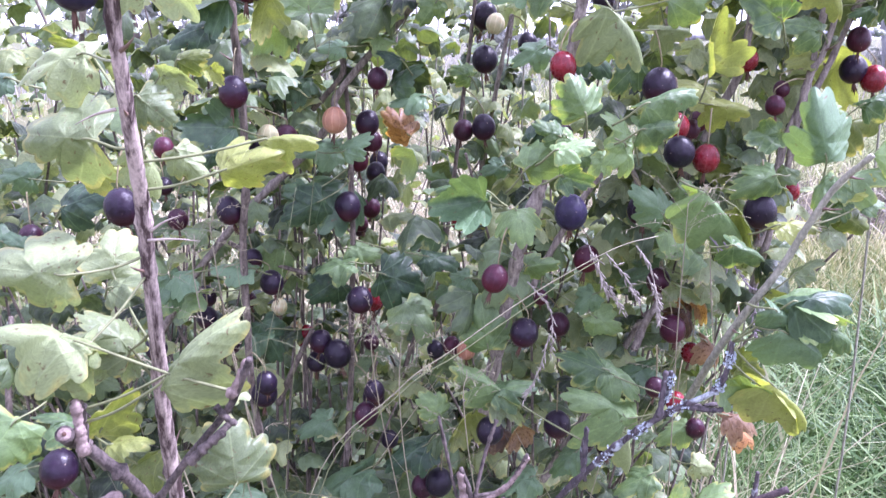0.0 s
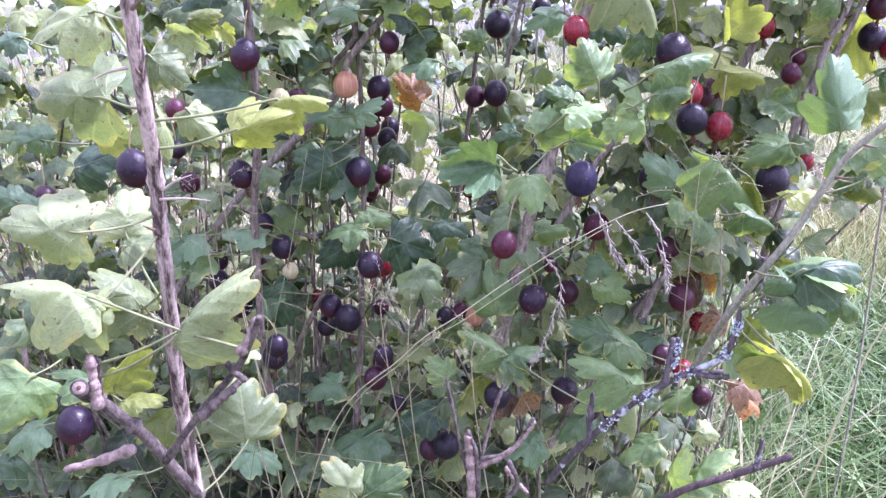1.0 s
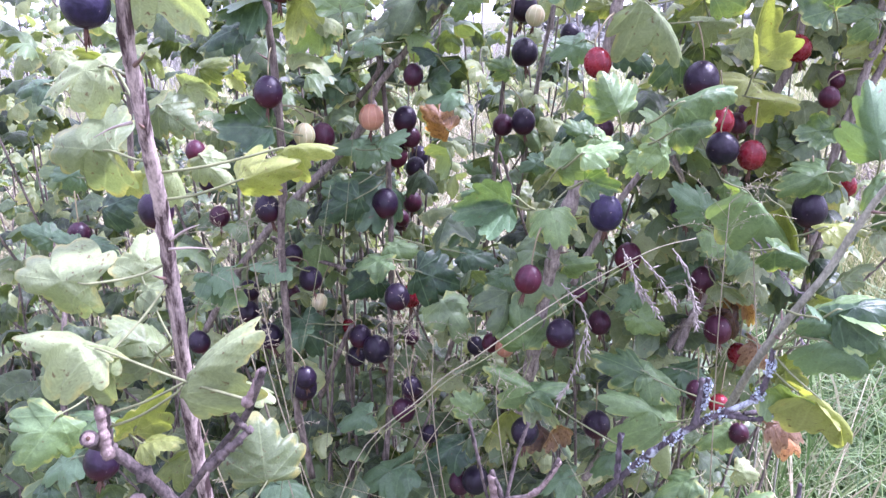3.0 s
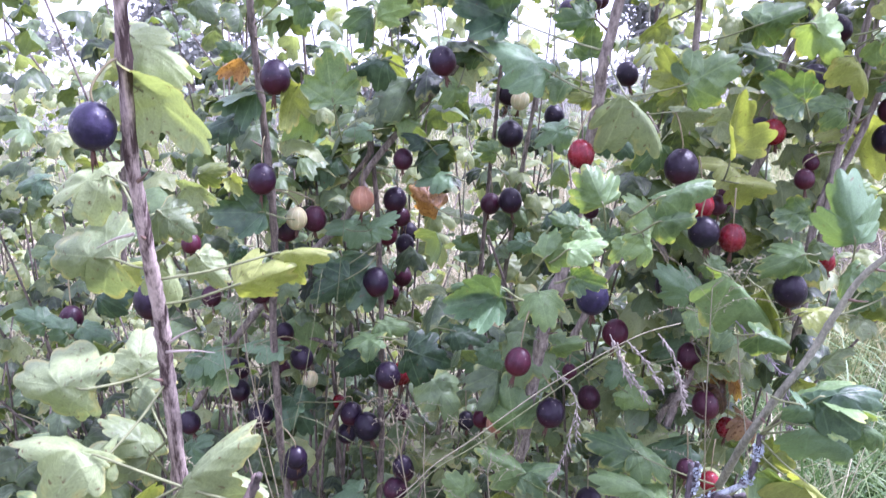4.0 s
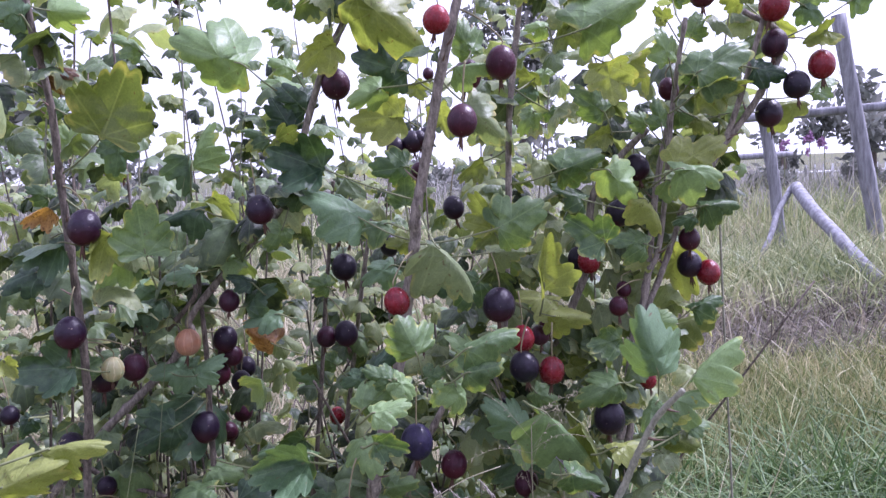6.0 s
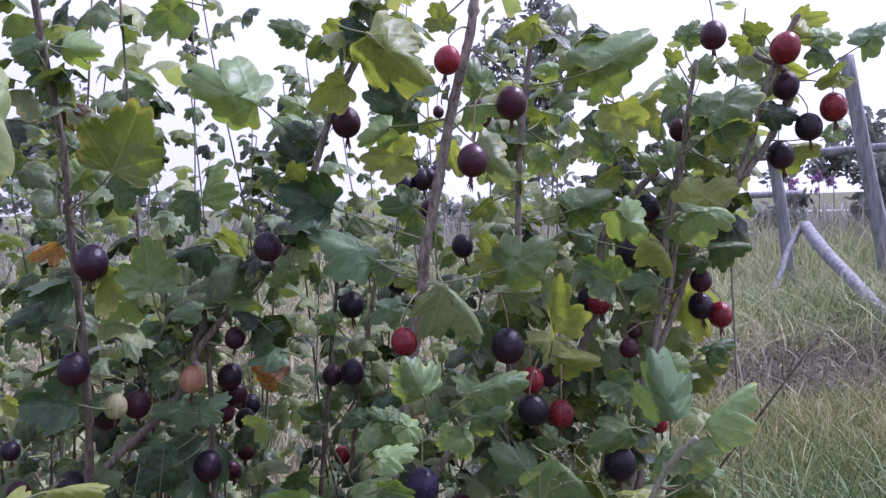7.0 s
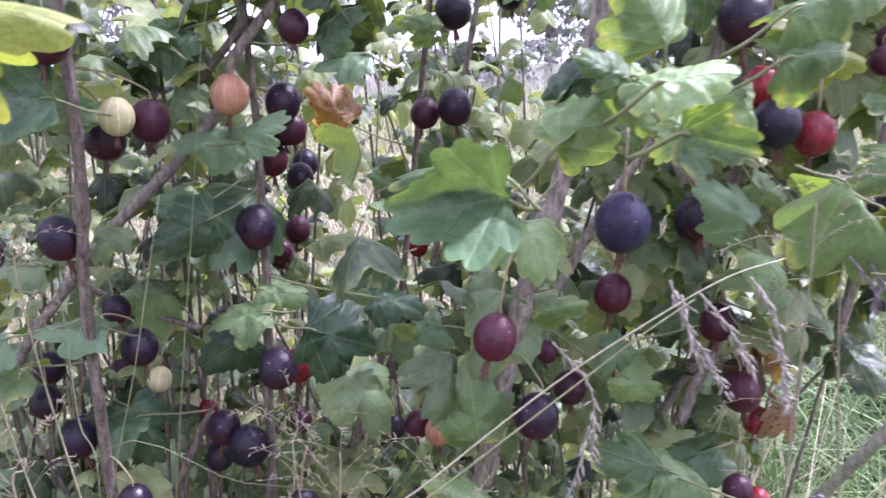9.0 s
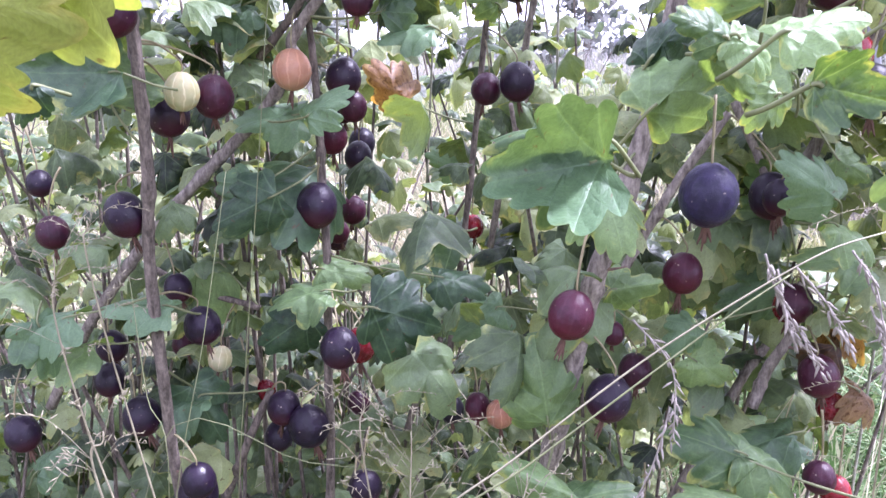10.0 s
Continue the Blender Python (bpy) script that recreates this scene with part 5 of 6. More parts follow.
leaf("g", "o", 0.1052, 0.420, 0.4270, 28, 61, -65, 0.0230, 0.81)
leaf("d", "o", 0.0934, 0.420, 0.4751, -68, -44, 150, 0.0170, 0.99)
leaf("g", "o", 0.0894, 0.360, 0.4512, 33, -37, 69, 0.0294, 0.85)
leaf("g", "o", 0.1349, 0.280, 0.5193, 24, 2, -89, 0.0218, 0.85)
leaf("d", "f", 0.1367, 0.270, 0.5230, 14, 27, -83, 0.0260, 0.75)
leaf("g", "f", 0.1402, 0.275, 0.5201, -27, -64, -65, 0.0215, 0.64)
leaf("d", "f", 0.1307, 0.270, 0.5206, -61, 49, -144, 0.0167, 0.75)
leaf("d", "f", 0.1351, 0.270, 0.5115, -55, 51, -138, 0.0257, 0.75)
leaf("g", "f", 0.1487, 0.270, 0.5128, -25, 44, -108, 0.0183, 0.75)
leaf("p", "o", 0.1513, 0.300, 0.5247, 39, 9, -83, 0.0135, 0.85)
leaf("y", "o", 0.1420, 0.300, 0.5172, -62, -51, -34, 0.0107, 0.85)
leaf("y", "o", 0.1458, 0.310, 0.5439, 5, 15, -89, 0.0184, 0.85)
leaf("g", "o", 0.1252, 0.290, 0.4827, -61, -37, -42, 0.0251, 0.85)
leaf("y", "f", 0.1386, 0.280, 0.4839, -56, 34, -129, 0.0312, 0.50)
leaf("y", "o", 0.1403, 0.285, 0.4776, -51, -24, -64, 0.0223, 0.85)
leaf("y", "o", 0.1303, 0.300, 0.4794, 91, -42, 179, 0.0194, 0.85)
leaf("g", "o", 0.1480, 0.400, 0.5057, 4, -33, 88, 0.0265, 0.85)
leaf("p", "o", 0.1313, 0.400, 0.4875, -46, -45, -54, 0.0187, 0.85)
leaf("p", "c", 0.1498, 0.400, 0.4893, -49, 32, -122, 0.0183, 0.85)
leaf("d", "o", 0.1265, 0.400, 0.4373, -18, -23, 97, 0.0283, 0.85)
leaf("g", "o", -0.1701, 0.270, 0.4731, -67, -40, -169, 0.0263, 1.15)
leaf("g", "o", -0.1328, 0.250, 0.4808, 28, -6, 87, 0.0186, 0.85)
leaf("y", "o", -0.1265, 0.250, 0.4784, 67, -23, -134, 0.0244, 0.85)
leaf("p", "o", -0.0797, 0.260, 0.4500, 74, -2, 20, 0.0284, 1.15)
leaf("y", "o", -0.1185, 0.240, 0.4794, 11, 14, -87, 0.0160, 0.85)
leaf("y", "c", -0.0983, 0.240, 0.4774, -28, -17, 99, 0.0220, 0.85)
leaf("p", "o", -0.0836, 0.240, 0.5076, -24, 5, -92, 0.0200, 0.85)
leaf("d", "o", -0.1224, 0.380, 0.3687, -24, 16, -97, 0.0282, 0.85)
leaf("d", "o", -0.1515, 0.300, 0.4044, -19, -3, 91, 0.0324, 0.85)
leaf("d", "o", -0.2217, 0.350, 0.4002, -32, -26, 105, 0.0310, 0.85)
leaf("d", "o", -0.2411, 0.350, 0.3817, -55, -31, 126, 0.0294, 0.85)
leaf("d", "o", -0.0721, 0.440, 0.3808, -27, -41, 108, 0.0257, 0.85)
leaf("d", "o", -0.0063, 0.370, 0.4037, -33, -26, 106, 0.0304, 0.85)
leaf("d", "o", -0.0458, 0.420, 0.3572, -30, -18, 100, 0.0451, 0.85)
leaf("p", "o", -0.0387, 0.280, 0.4090, 74, -27, 32, 0.0231, 0.94)
leaf("g", "o", -0.0362, 0.280, 0.4091, 60, 45, -39, 0.0252, 0.86)
leaf("g", "o", 0.0012, 0.360, 0.4263, 76, -35, 23, 0.0172, 1.06)
leaf("g", "f", 0.0315, 0.340, 0.4510, 44, -39, 59, 0.0271, 0.75)
leaf("g", "o", 0.0273, 0.340, 0.4503, 21, 23, -81, 0.0218, 0.85)
leaf("p", "c", 0.0293, 0.340, 0.4471, -79, -45, -15, 0.0192, 0.85)
leaf("y", "c", 0.0195, 0.360, 0.4301, -76, 29, 27, 0.0252, 0.85)
leaf("d", "o", 0.0577, 0.400, 0.3641, -23, -31, 103, 0.0258, 0.85)
leaf("d", "o", 0.0879, 0.420, 0.3706, -47, -23, 113, 0.0261, 0.85)
leaf("w", "c", 0.0327, 0.400, 0.3986, -44, 23, -111, 0.0229, 0.85)
leaf("g", "f", 0.1000, 0.350, 0.4303, 41, -30, 66, 0.0371, 0.75)
leaf("g", "f", 0.1043, 0.350, 0.4310, -5, -61, 95, 0.0235, 0.96)
leaf("p", "f", 0.0990, 0.350, 0.4250, -86, 7, -152, 0.0300, 0.56)
leaf("g", "o", 0.1236, 0.380, 0.3785, -30, -22, 102, 0.0256, 0.85)
leaf("g", "f", 0.1344, 0.360, 0.4208, -39, -39, 117, 0.0203, 0.75)
leaf("p", "o", 0.1389, 0.360, 0.3970, -44, 58, -129, 0.0146, 1.02)
leaf("g", "o", 0.1179, 0.310, 0.4008, 42, 3, -87, 0.0277, 0.85)
leaf("g", "o", 0.1118, 0.310, 0.3942, 86, 1, -71, 0.0241, 0.85)
leaf("p", "o", 0.1366, 0.310, 0.4003, -12, -1, -90, 0.0214, 0.85)
leaf("g", "o", 0.0432, 0.250, 0.5763, -74, -76, -16, 0.0121, 0.91)
leaf("g", "o", 0.0426, 0.260, 0.5834, 14, 40, -81, 0.0143, 0.85)
leaf("w", "c", 0.1439, 0.410, 0.4687, -83, 18, -159, 0.0216, 0.85)
leaf("b", "c", 0.1510, 0.420, 0.4764, -66, -24, -49, 0.0213, 0.85)
leaf("w", "c", 0.1610, 0.420, 0.4450, -55, 30, -126, 0.0211, 0.85)
leaf("w", "c", 0.1450, 0.340, 0.4379, -12, 20, -94, 0.0195, 0.85)
leaf("b", "c", 0.1537, 0.345, 0.4263, -29, 21, -101, 0.0166, 0.85)
leaf("w", "f", 0.1545, 0.345, 0.4315, -75, -22, 145, 0.0120, 0.89)
leaf("w", "c", 0.0486, 0.390, 0.4045, -81, 27, 20, 0.0181, 0.85)
leaf("b", "f", -0.0182, 0.470, 0.5626, 86, -51, 6, 0.0253, 0.85)
leaf("d", "o", -0.1402, 0.400, 0.4944, -21, -28, 100, 0.0283, 0.85)
leaf("g", "o", -0.1396, 0.410, 0.4795, -19, -19, 96, 0.0306, 0.85)
leaf("d", "o", -0.1935, 0.450, 0.4022, 43, 28, -67, 0.0250, 0.85)
leaf("g", "o", 0.0879, 0.360, 0.4538, -35, 30, -109, 0.0258, 0.85)
leaf("g", "o", 0.0482, 0.420, 0.4708, 4, -32, 88, 0.0255, 0.85)
leaf("d", "o", 0.1429, 0.450, 0.4816, -38, -59, 124, 0.0313, 0.82)
leaf("d", "o", 0.1177, 0.370, 0.5329, 72, -46, 25, 0.0248, 0.85)
leaf("g", "o", 0.0509, 0.300, 0.5830, 66, -61, 27, 0.0125, 0.85)
leaf("g", "f", 0.0494, 0.300, 0.5806, -101, 30, 159, 0.0136, 0.76)
leaf("g", "o", 0.0520, 0.300, 0.5841, -51, 39, -128, 0.0127, 0.85)
leaf("d", "o", -0.0893, 0.300, 0.5780, -85, -34, 171, 0.0099, 0.85)

# berries
berry("k", -0.1002, 0.372, 0.5966, 14.5)
berry("k", -0.0897, 0.373, 0.6467, 15.5)
berry("k", -0.1142, 0.396, 0.5315, 14.2)
berry("m", -0.033, 0.415, 0.6008, 11.1)
berry("p", -0.0586, 0.423, 0.5775, 14.0)
berry("k", -0.0424, 0.444, 0.5736, 14.1)
berry("m", -0.04, 0.45, 0.5621, 11.6)
berry("k", -0.0542, 0.43, 0.526, 16.1)
berry("m", -0.0498, 0.523, 0.5047, 13.4)
berry("m", -0.0589, 0.52, 0.4904, 11.4)
berry("k", -0.0417, 0.48, 0.538, 12.5)
berry("k", 0.028, 0.467, 0.6095, 15.8)
berry("c", 0.0337, 0.46, 0.6301, 11.4)
berry("k", 0.0278, 0.47, 0.6349, 15.7)
berry("k", 0.0573, 0.5, 0.6182, 13.2)
berry("m", 0.015, 0.465, 0.5667, 12.7)
berry("k", 0.0273, 0.458, 0.5695, 14.5)
berry("r", 0.0556, 0.333, 0.6098, 11.6)
berry("k", 0.1072, 0.366, 0.5993, 16.3)
berry("u", 0.0616, 0.333, 0.5445, 15.0)
berry("m", 0.0869, 0.42, 0.4966, 15.3)
berry("m", 0.0278, 0.34, 0.5104, 12.8)
berry("k", 0.0453, 0.364, 0.4727, 14.8)
berry("m", 0.0741, 0.434, 0.4499, 14.1)
berry("k", 0.1184, 0.363, 0.5679, 14.9)
berry("r", 0.1333, 0.367, 0.5639, 13.2)
berry("m", 0.1354, 0.403, 0.4592, 15.1)
berry("r", 0.1556, 0.427, 0.4338, 11.9)
berry("m", 0.1271, 0.41, 0.4862, 13.7)
berry("k", -0.046, 0.408, 0.4754, 15.1)
berry("r", -0.0397, 0.42, 0.4715, 12.9)
berry("k", -0.0974, 0.411, 0.4852, 13.8)
berry("k", -0.0753, 0.437, 0.4374, 14.3)
berry("k", -0.0643, 0.431, 0.4315, 17.0)
berry("k", -0.0804, 0.445, 0.4198, 12.5)
berry("r", -0.0994, 0.5, 0.4128, 10.6)
berry("k", 0.0704, 0.4, 0.3993, 16.2)
berry("k", 0.0271, 0.35, 0.4233, 14.3)
berry("k", -0.0002, 0.38, 0.373, 15.8)
berry("m", -0.0101, 0.39, 0.3638, 13.5)
berry("m", -0.0437, 0.4, 0.4061, 14.2)
berry("k", -0.0423, 0.43, 0.402, 13.7)
berry("k", -0.0343, 0.45, 0.3606, 11.5)
berry("m", 0.1383, 0.36, 0.419, 10.4)
berry("k", -0.1063, 0.41, 0.4152, 15.8)
berry("k", -0.1675, 0.29, 0.4382, 16.1)
berry("k", -0.1253, 0.29, 0.5569, 14.0)
berry("u", -0.0841, 0.187, 0.634, 11.6)
berry("m", -0.1099, 0.3, 0.5792, 8.2)
berry("m", -0.216, 0.38, 0.5209, 12.6)
berry("r", 0.1723, 0.43, 0.61, 13.3)
berry("k", 0.1689, 0.44, 0.6107, 12.9)
berry("m", 0.1897, 0.42, 0.5941, 8.7)
berry("m", 0.1834, 0.411, 0.586, 10.5)
berry("m", 0.2338, 0.43, 0.6204, 12.6)
berry("k", 0.2378, 0.439, 0.6039, 14.9)
berry("r", 0.248, 0.435, 0.5987, 14.2)
berry("k", 0.1876, 0.421, 0.6381, 14.0)
berry("r", 0.212, 0.443, 0.5331, 10.9)
berry("k", 0.1144, 0.41, 0.5281, 15.9)
berry("m", 0.1452, 0.42, 0.5766, 11.4)
berry("m", 0.0712, 0.42, 0.5699, 9.5)
berry("r", 0.1302, 0.42, 0.4819, 12.8)
berry("r", 0.0137, 0.55, 0.4876, 12.0)
berry("r", 0.133, 0.38, 0.4248, 10.8)
berry("m", -0.1502, 0.7, 0.6094, 11.3)
berry("k", -0.1284, 0.42, 0.4442, 15.2)
berry("c", -0.0973, 0.47, 0.4335, 9.2)
berry("k", 0.0919, 0.43, 0.3709, 16.1)
berry("k", 0.1133, 0.45, 0.355, 15.3)
berry("k", -0.1499, 0.45, 0.4629, 13.1)
berry("c", -0.0898, 0.394, 0.572, 11.5)
berry("m", -0.0827, 0.405, 0.5697, 13.6)
berry("k", -0.1004, 0.41, 0.5638, 14.9)
berry("m", 0.0315, 0.396, 0.7128, 15.0)
berry("r", 0.0769, 0.32, 0.7291, 11.2)
berry("m", 0.096, 0.37, 0.7122, 13.7)
berry("m", 0.1071, 0.34, 0.7137, 13.6)
berry("m", 0.0848, 0.309, 0.6869, 12.3)
berry("m", 0.2284, 0.4, 0.7557, 14.0)
berry("r", 0.2689, 0.4, 0.7486, 16.0)
berry("m", 0.2748, 0.41, 0.7299, 14.5)
berry("k", 0.2822, 0.4, 0.7059, 14.3)
berry("r", 0.2965, 0.4, 0.7164, 14.3)
berry("k", 0.2774, 0.42, 0.6921, 15.0)
berry("m", 0.2175, 0.42, 0.7075, 11.5)
berry("k", 0.0637, 0.48, 0.6819, 12.1)
berry("k", 0.0745, 0.48, 0.6852, 12.8)
berry("k", 0.0857, 0.5, 0.6899, 11.2)
berry("m", 0.079, 0.5, 0.6666, 11.2)
berry("k", 0.0967, 0.46, 0.6436, 13.1)
berry("k", -0.0064, 0.366, 0.6519, 13.3)
berry("k", 0.1879, 0.421, 0.6384, 14.9)
berry("k", 0.2021, 0.43, 0.6639, 14.5)
berry("k", -0.0414, 0.5, 0.5419, 12.6)
berry("m", -0.0451, 0.46, 0.5611, 11.6)
berry("m", -0.0506, 0.46, 0.5493, 13.6)
berry("m", -0.0554, 0.5, 0.499, 11.2)
berry("k", -0.2108, 0.9, 0.5668, 10.6)
berry("k", -0.1363, 0.8, 0.8479, 11.5)
berry("m", 0.0963, 0.6, 0.7421, 8.9)
berry("k", 0.1629, 0.367, 0.5371, 16.0)
berry("r", 0.1213, 0.38, 0.5782, 12.8)
berry("m", 0.1349, 0.4, 0.5746, 10.4)
berry("r", -0.143, 0.6, 0.674, 11.2)
berry("k", 0.0789, 0.48, 0.6868, 10.5)
berry("r", 0.2125, 0.443, 0.5318, 10.4)
berry("k", -0.1693, 0.45, 0.5348, 10.6)
berry("m", -0.1519, 0.42, 0.5208, 11.9)
berry("k", -0.1436, 0.43, 0.4561, 12.5)
berry("k", -0.1386, 0.45, 0.4337, 12.0)
berry("k", -0.115, 0.44, 0.4913, 11.2)
berry("m", -0.1368, 0.5, 0.4429, 11.4)
berry("m", -0.0459, 0.46, 0.4273, 10.4)
berry("m", 0.0076, 0.44, 0.4329, 11.3)
berry("p", 0.0164, 0.43, 0.4344, 11.9)
berry("k", -0.003, 0.46, 0.4218, 11.5)
berry("r", -0.0905, 0.47, 0.4305, 9.6)
berry("c", -0.1009, 0.44, 0.4595, 10.0)
berry("k", -0.0384, 0.4, 0.4214, 12.2)
berry("k", -0.102, 0.4, 0.4266, 13.0)
berry("k", -0.1649, 0.4, 0.4488, 12.6)
berry("k", 0.1128, 0.4, 0.5295, 11.9)
berry("m", 0.1149, 0.36, 0.4433, 10.4)
berry("m", 0.0606, 0.42, 0.4727, 9.0)

# leaves at the nodes of the canes, turned every way
fill = random.Random(77)


BERRY_AT = np.array(BERRIES)


def clear_of_berries(x, y, z, size):
    """Berries hang free on the open side of the leaves."""
    near = (np.hypot(BERRY_AT[:, 0] - x, BERRY_AT[:, 2] - z) < size * 0.8 + 0.007) & (BERRY_AT[:, 1] > y - size * 0.8)
    return not near.any()


NODE_LEAVES = []
for k, q in enumerate(LIVE):
    high = q[2] > 0.7 and q[1] > 0.44
    if k % (2 if high else 3 if q[2] > 0.66 or q[0] > 0.12 else 5) == 0 and q[1] > 0.3 and q[2] > 0.2:
        for _ in range(3):
            d = Vector((fill.gauss(0, 1), 0.3 + fill.gauss(0, 0.8), fill.gauss(0.1, 0.7))).normalized() * (fill.uniform(0.005, 0.018) if high else fill.uniform(0.01, 0.03))
            if clear_of_berries(q[0] + d.x, q[1] + d.y, q[2] + d.z, 0.028):
                NODE_LEAVES.append((q[0] + d.x, q[1] + d.y, q[2] + d.z))
fill.shuffle(NODE_LEAVES)

# the depth of the bush: thin canes with leaves, joined
LOW = [leaf_shape(300 + k, "oofc"[k % 4], 48, (0.45, 0.8, 1.0)) for k in range(8)]


def leaf_mass(name, mat, spots, label):
    verts, faces, places = [], [], []
    base = 0
    for m, k in spots:
        v, f, pl = LOW[k]
        a = np.array(m)
        verts.append(v @ a[:3, :3].T + a[:3, 3])
        faces += [tuple(q + base for q in g) for g in f]
        places.append(pl)
        base += len(v)
    me = with_places(mesh_of(name, np.concatenate(verts), faces), np.concatenate(places))
    return tagged(part(name, me, mat, bush, label), kind="stuff")


spots = {"d": [], "y": []}
cv, cf = [], []
deep = np.random.default_rng(5)


# light: share of leaves in the lit colour, kept small low and inside
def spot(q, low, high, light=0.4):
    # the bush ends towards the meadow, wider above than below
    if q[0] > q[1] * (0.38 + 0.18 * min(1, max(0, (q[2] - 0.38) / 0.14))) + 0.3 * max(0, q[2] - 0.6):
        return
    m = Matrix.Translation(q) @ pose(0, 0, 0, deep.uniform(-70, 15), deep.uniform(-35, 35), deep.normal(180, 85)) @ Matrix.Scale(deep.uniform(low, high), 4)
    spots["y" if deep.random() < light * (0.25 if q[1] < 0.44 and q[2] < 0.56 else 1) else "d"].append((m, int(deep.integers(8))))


for q in NODE_LEAVES:
    spot(q, *((0.011, 0.021) if q[2] > 0.66 else (0.014, 0.027)))
for i in range(180):
    near = i < 72
    edge = 45 <= i < 72
    x, y = (deep.uniform(-0.34, -0.05) if i > 56 else deep.uniform(0.07, 0.2), deep.uniform(0.47, 0.6)) if edge else (deep.uniform(-0.55, 0.15), deep.uniform(0.5, 0.78)) if near else (deep.uniform(-1.5, 0.14), deep.uniform(0.72, 1.5))
    if not near and -0.3 < x < 0.05 and i % 2:
        continue
    open_below = (near and not edge) or (x > 0.08 and not near) or abs(x) < 0.09
    h = (deep.uniform(0.5, 0.68) if i > 56 else deep.uniform(0.44, 0.58)) if edge else deep.uniform(0.56, 0.83) if near else deep.uniform(0.42, 0.72)
    lean = deep.normal(0, 0.03 if edge else 0.13, 2)
    pts = [np.array((x, y, 0)), np.array((x + lean[0] * 0.6, y + lean[1] * 0.6, h * 0.5)), np.array((x + lean[0] * 1.6, y + lean[1] * 1.6, h))]
    if near:
        pts[2][1] = max(pts[2][1], 0.47)
    line = spline(pts, 9)
    v, f = tube_data(line, [0.0017 - 0.001 * k / (len(line) - 1) for k in range(len(line))], 5)
    cf += [tuple(q + len(cv) for q in g) for g in f]
    cv += v
    gap = near and -0.11 < x < 0.06
    for k in range(int((14 if gap else 16 if open_below else 26) * h / 0.6)):
        q = line[deep.integers(11 if open_below else 3, len(line))] + deep.normal(0, 0.03, 3)
        if clear_of_berries(*q, 0.026):
            spot(q, 0.011, 0.023, 0.45 if near else 0.65)
    for k in range(11):
        spot(line[-1] + deep.normal(0, 0.016, 3) - np.array((0, 0, 0.013 * k - 0.006)), 0.014, 0.027)
for tx, tz in ((-0.118, 0.83), (-0.095, 0.85), (-0.135, 0.78), (-0.066, 0.76), (-0.03, 0.775), (0.014, 0.755), (0.04, 0.72), (-0.205, 0.74), (-0.25, 0.72), (0.197, 0.8), (0.225, 0.775), (0.165, 0.815), (0.07, 0.735)):
    # tall thin shoots at the back, with small leaves to the tip
    y = deep.uniform(0.58, 0.72)
    line = spline([np.array((tx + deep.normal(0, 0.05), y, 0)), np.array((tx + deep.normal(0, 0.02), y, tz * 0.6)), np.array((tx, y, tz))], 12)
    v, f = tube_data(line, [0.0015 - 0.001 * k / (len(line) - 1) for k in range(len(line))], 5)
    cf += [tuple(q + len(cv) for q in g) for g in f]
    cv += v
    for k in range(30):
        q = line[deep.integers(len(line) - 9, len(line))] + deep.normal(0, 0.013, 3)
        if clear_of_berries(*q, 0.012):
            spot(q, 0.008, 0.018, 0.5)
RIGHT = [q for q in WOOD if q[0] > 0.09 and 0.47 < q[2] < 0.77 and q[1] > 0.36]
for k in range(420):  # leaves close behind the outer canes
    q = RIGHT[deep.integers(len(RIGHT))] + deep.normal(0, 0.022, 3)
    q[1] = deep.uniform(0.43, 0.53)
    if clear_of_berries(*q, 0.02):
        spot(q, 0.013, 0.025, 0.72)
for i in range(110):  # short leafy shoots low in the bush
    x, y, h = deep.uniform(-0.6, 0.2), deep.uniform(0.47, 0.85), deep.uniform(0.24, 0.45)
    pts = [np.array((x, y, 0)), np.array((x + deep.normal(0, 0.02), y, h * 0.5)), np.array((x + deep.normal(0, 0.05), y + deep.normal(0, 0.04), h))]
    line = spline(pts, 9)
    v, f = tube_data(line, [0.002 - 0.0012 * k / (len(line) - 1) for k in range(len(line))], 5)
    cf += [tuple(q + len(cv) for q in g) for g in f]
    cv += v
    for k in range(20):
        q = line[deep.integers(5, len(line))] + deep.normal(0, 0.03, 3)
        if clear_of_berries(*q, 0.026):
            spot(q, 0.018, 0.036, 0.15)
tagged(part("cane_thicket", mesh_of("cane_thicket", cv, cf), BARK, bush, "thin canes deeper in the bush"), kind="stuff")
leaf_mass("leaf_mass", FAR_LEAF["d"], spots["d"], "dense green leaves deeper in the bush, darkened for shade")
leaf_mass("leaf_mass", FAR_LEAF["y"], spots["y"], "leaves with yellowing margins deeper in the bush, paled as lit")

# ---- grass stalks caught in the bush ----
for i, (r0, r1, pts) in enumerate(STALKS):
    low = np.array(pts[0])
    foot = np.array((low[0] - 0.03, low[1] + 0.02, 0.0))
    grass = thing("grass_stalk", *foot, "long thin dry grass stalk leaning through the bush", "grass", "grass stalks in the bush")
    me, line = tube("stem", [foot, (foot + low) / 2 + np.array((-0.02, 0, 0.02)), *pts], 0.55 * r0 / 1000, 0.55 * r1 / 1000, 5, 6)
    part("stem", me, STRAW if i == 0 else STALK, grass)


def spindle(v, f, q, d, long, thick):
    """Adds one pointed husk."""
    gv, gf = tube_data([q, q + d * long * 0.35, q + d * long * 0.7, q + d * long], [thick * 0.3, thick, thick * 0.7, thick * 0.08], 5)
    f += [tuple(k + len(v) for k in g) for g in gf]
    v += gv


heads = [0]


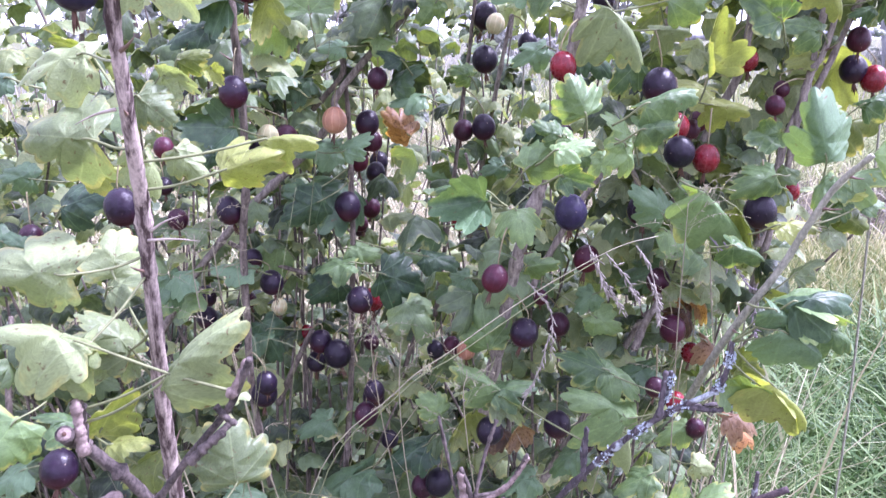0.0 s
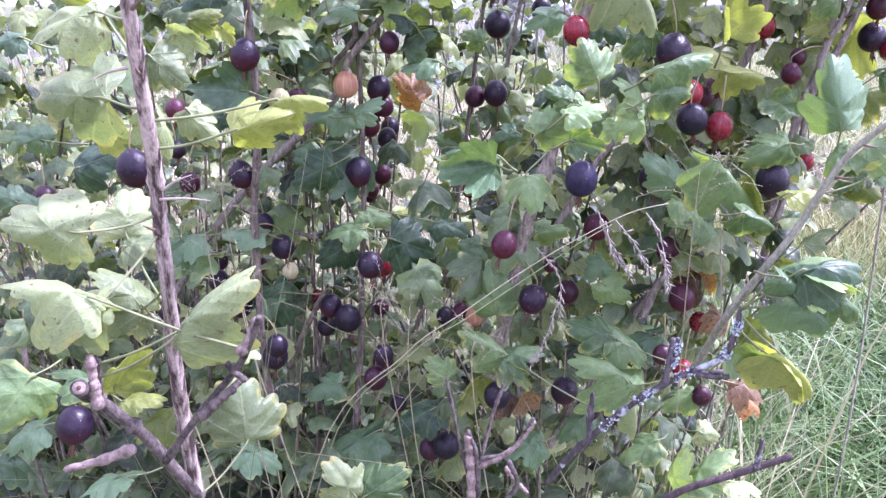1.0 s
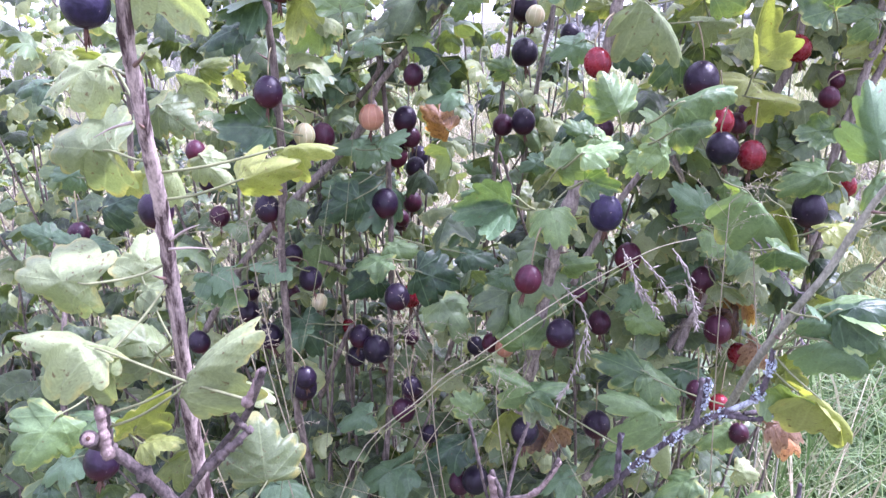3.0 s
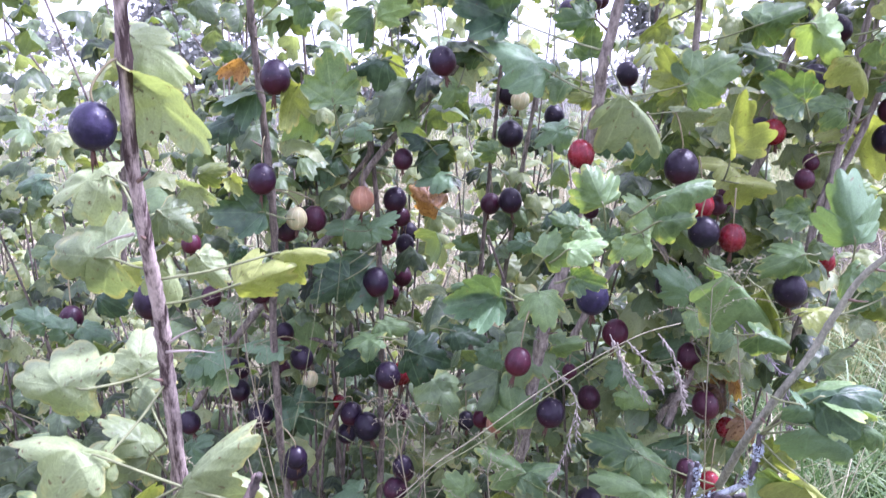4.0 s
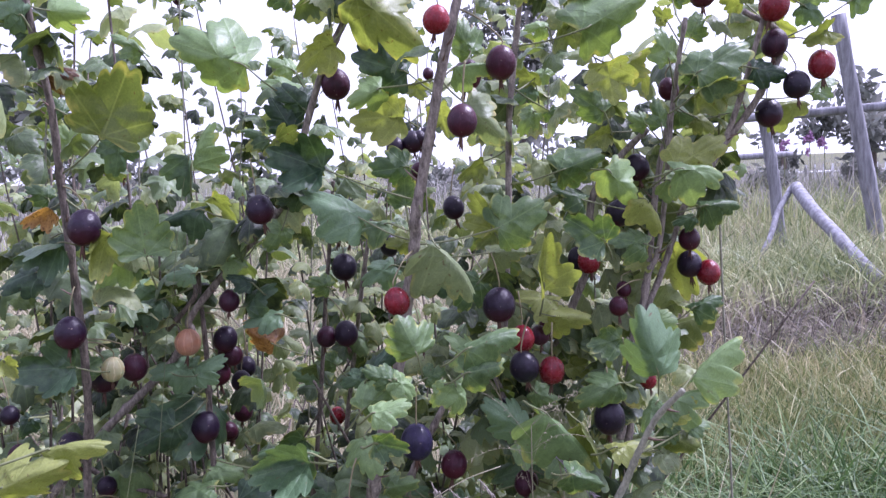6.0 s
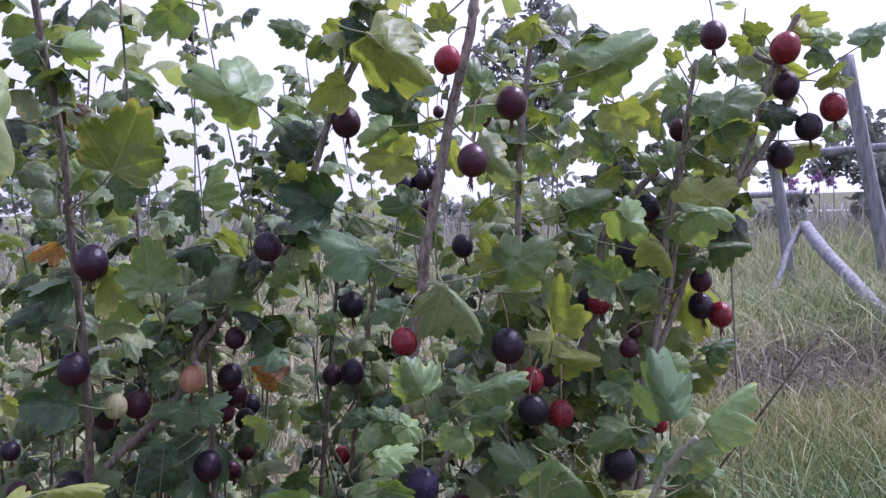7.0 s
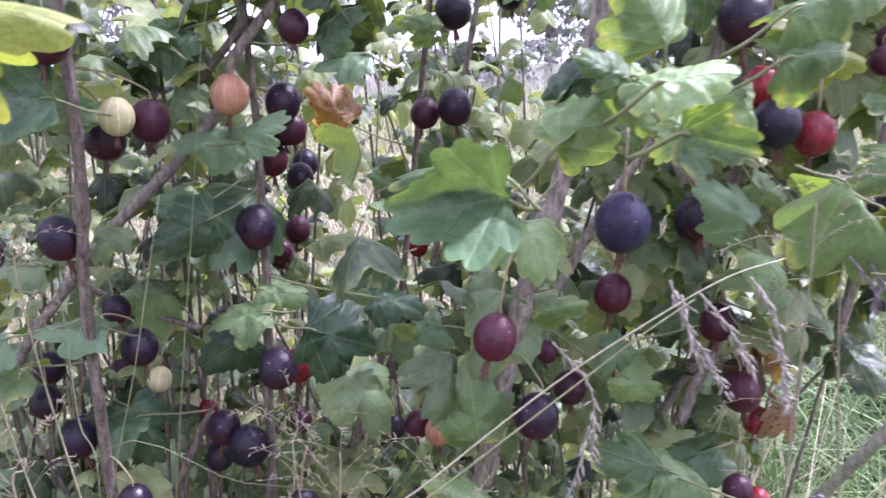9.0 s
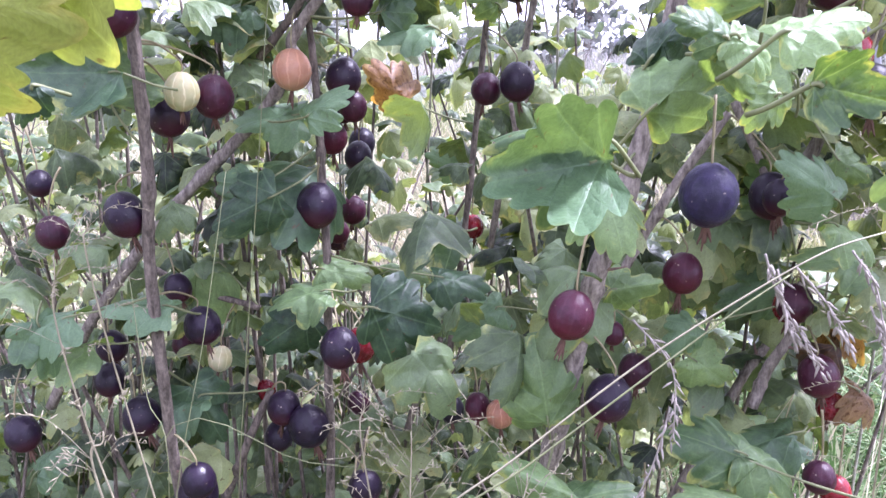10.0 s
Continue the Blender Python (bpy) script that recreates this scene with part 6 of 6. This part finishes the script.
def seed_head(mat, *pts):
    """A drooping spray of husks along a thin stem."""
    heads[0] += 1
    r = np.random.default_rng(600 + heads[0])
    grass = thing("seed_head", *pts[0], "drooping pale dry seed head of grass", "grass", "seed heads caught in the bush")
    me, line = tube("stem", pts, 0.0003, 0.00018, 5, 12)
    part("stem", me, mat, grass)
    v, f = [], []
    for i in range(2, len(line)):
        t = line[i] - line[i - 1]
        t /= np.linalg.norm(t)
        for _ in range(1 if i < len(line) - 8 else 2):
            d = t + r.normal(0, 0.36, 3)
            spindle(v, f, line[i] + r.normal(0, 0.0004, 3), d / np.linalg.norm(d), r.uniform(0.0026, 0.0044), r.uniform(0.00026, 0.00045))
    tagged(part("husk_spray", mesh_of("husk_spray", v, f), mat, grass), kind="stuff")


def panicle(x, y, z, reach, rays):
    """A grass stalk with an open head of hair-thin rays and tiny husks."""
    heads[0] += 1
    r = np.random.default_rng(700 + heads[0])
    foot = np.array((x + r.uniform(-0.05, 0.05), y + 0.05, 0.0))
    grass = thing("panicle_grass", *foot, "hair-thin grass stalk with an open pale panicle", "grass", "panicles among the leaves")
    top = np.array((x, y, z + reach * 0.5))
    me, line = tube("stem", [foot, (foot + top) / 2 + np.array((0.02, 0, 0)), np.array((x, y, z - reach)), top], 0.0005, 0.0002, 5, 12)
    part("stem", me, HAIR, grass)
    v, f = [], []
    for k in range(rays):
        a = line[-1 - int(r.integers(0, 16))]
        th = r.uniform(0, 2 * math.pi)
        d = np.array((math.cos(th), 0.5 * math.sin(th), r.uniform(0.0, 0.9)))
        end = a + d * reach * r.uniform(0.5, 1.1)
        ray = spline([a, (a + end) / 2 + np.array((0, 0, 0.004)), end], 6)
        gv, gf = tube_data(ray, [0.00009] * len(ray), 3)
        f += [tuple(q + len(v) for q in g) for g in gf]
        v += gv
        for q in ray[4:]:
            e = d * 0.5 + r.normal(0, 0.8, 3)
            spindle(v, f, q, e / np.linalg.norm(e), r.uniform(0.0014, 0.0026), 0.00019)
    part("head", mesh_of("head", v, f), HAIR, grass)


# drooping seed heads
seed_head(SPIKE, (0.0659, 0.308, 0.5353), (0.0705, 0.308, 0.5239), (0.0825, 0.308, 0.5059))
seed_head(SPIKE, (0.0691, 0.308, 0.5315), (0.0717, 0.308, 0.5214), (0.0751, 0.308, 0.5137))
seed_head(SPIKE, (0.0733, 0.308, 0.5321), (0.0825, 0.308, 0.5215), (0.0882, 0.308, 0.5112))
seed_head(SPIKE, (0.0862, 0.308, 0.5354), (0.0936, 0.308, 0.5242), (0.0983, 0.308, 0.5008))
seed_head(SPIKE, (0.0921, 0.308, 0.5216), (0.0966, 0.308, 0.5113), (0.0987, 0.308, 0.5022))
seed_head(GREY_SPIKE, (0.1253, 0.330, 0.5336), (0.1370, 0.330, 0.5204), (0.1474, 0.330, 0.5082))
seed_head(GREY_SPIKE, (0.1319, 0.330, 0.5310), (0.1351, 0.330, 0.5257), (0.1346, 0.330, 0.5190))
seed_head(GREY_SPIKE, (0.1514, 0.330, 0.5069), (0.1494, 0.330, 0.4929), (0.1539, 0.330, 0.4787))
seed_head(SPIKE, (0.0424, 0.330, 0.5121), (0.0536, 0.330, 0.4974), (0.0551, 0.330, 0.4758))
seed_head(SPIKE, (0.0536, 0.330, 0.4860), (0.0495, 0.330, 0.4683), (0.0425, 0.330, 0.4515))
# fine airy panicles
panicle(-0.1222, 0.360, 0.5120, 0.030, 16)
panicle(-0.1154, 0.370, 0.5244, 0.022, 10)
panicle(-0.0179, 0.335, 0.4619, 0.034, 18)
panicle(-0.0331, 0.360, 0.4662, 0.022, 10)
panicle(0.1142, 0.330, 0.5322, 0.034, 18)
panicle(0.1308, 0.340, 0.5364, 0.022, 10)
panicle(0.0143, 0.330, 0.4556, 0.024, 12)
panicle(-0.0865, 0.300, 0.4909, 0.020, 8)
panicle(-0.1085, 0.270, 0.4884, 0.018, 7)
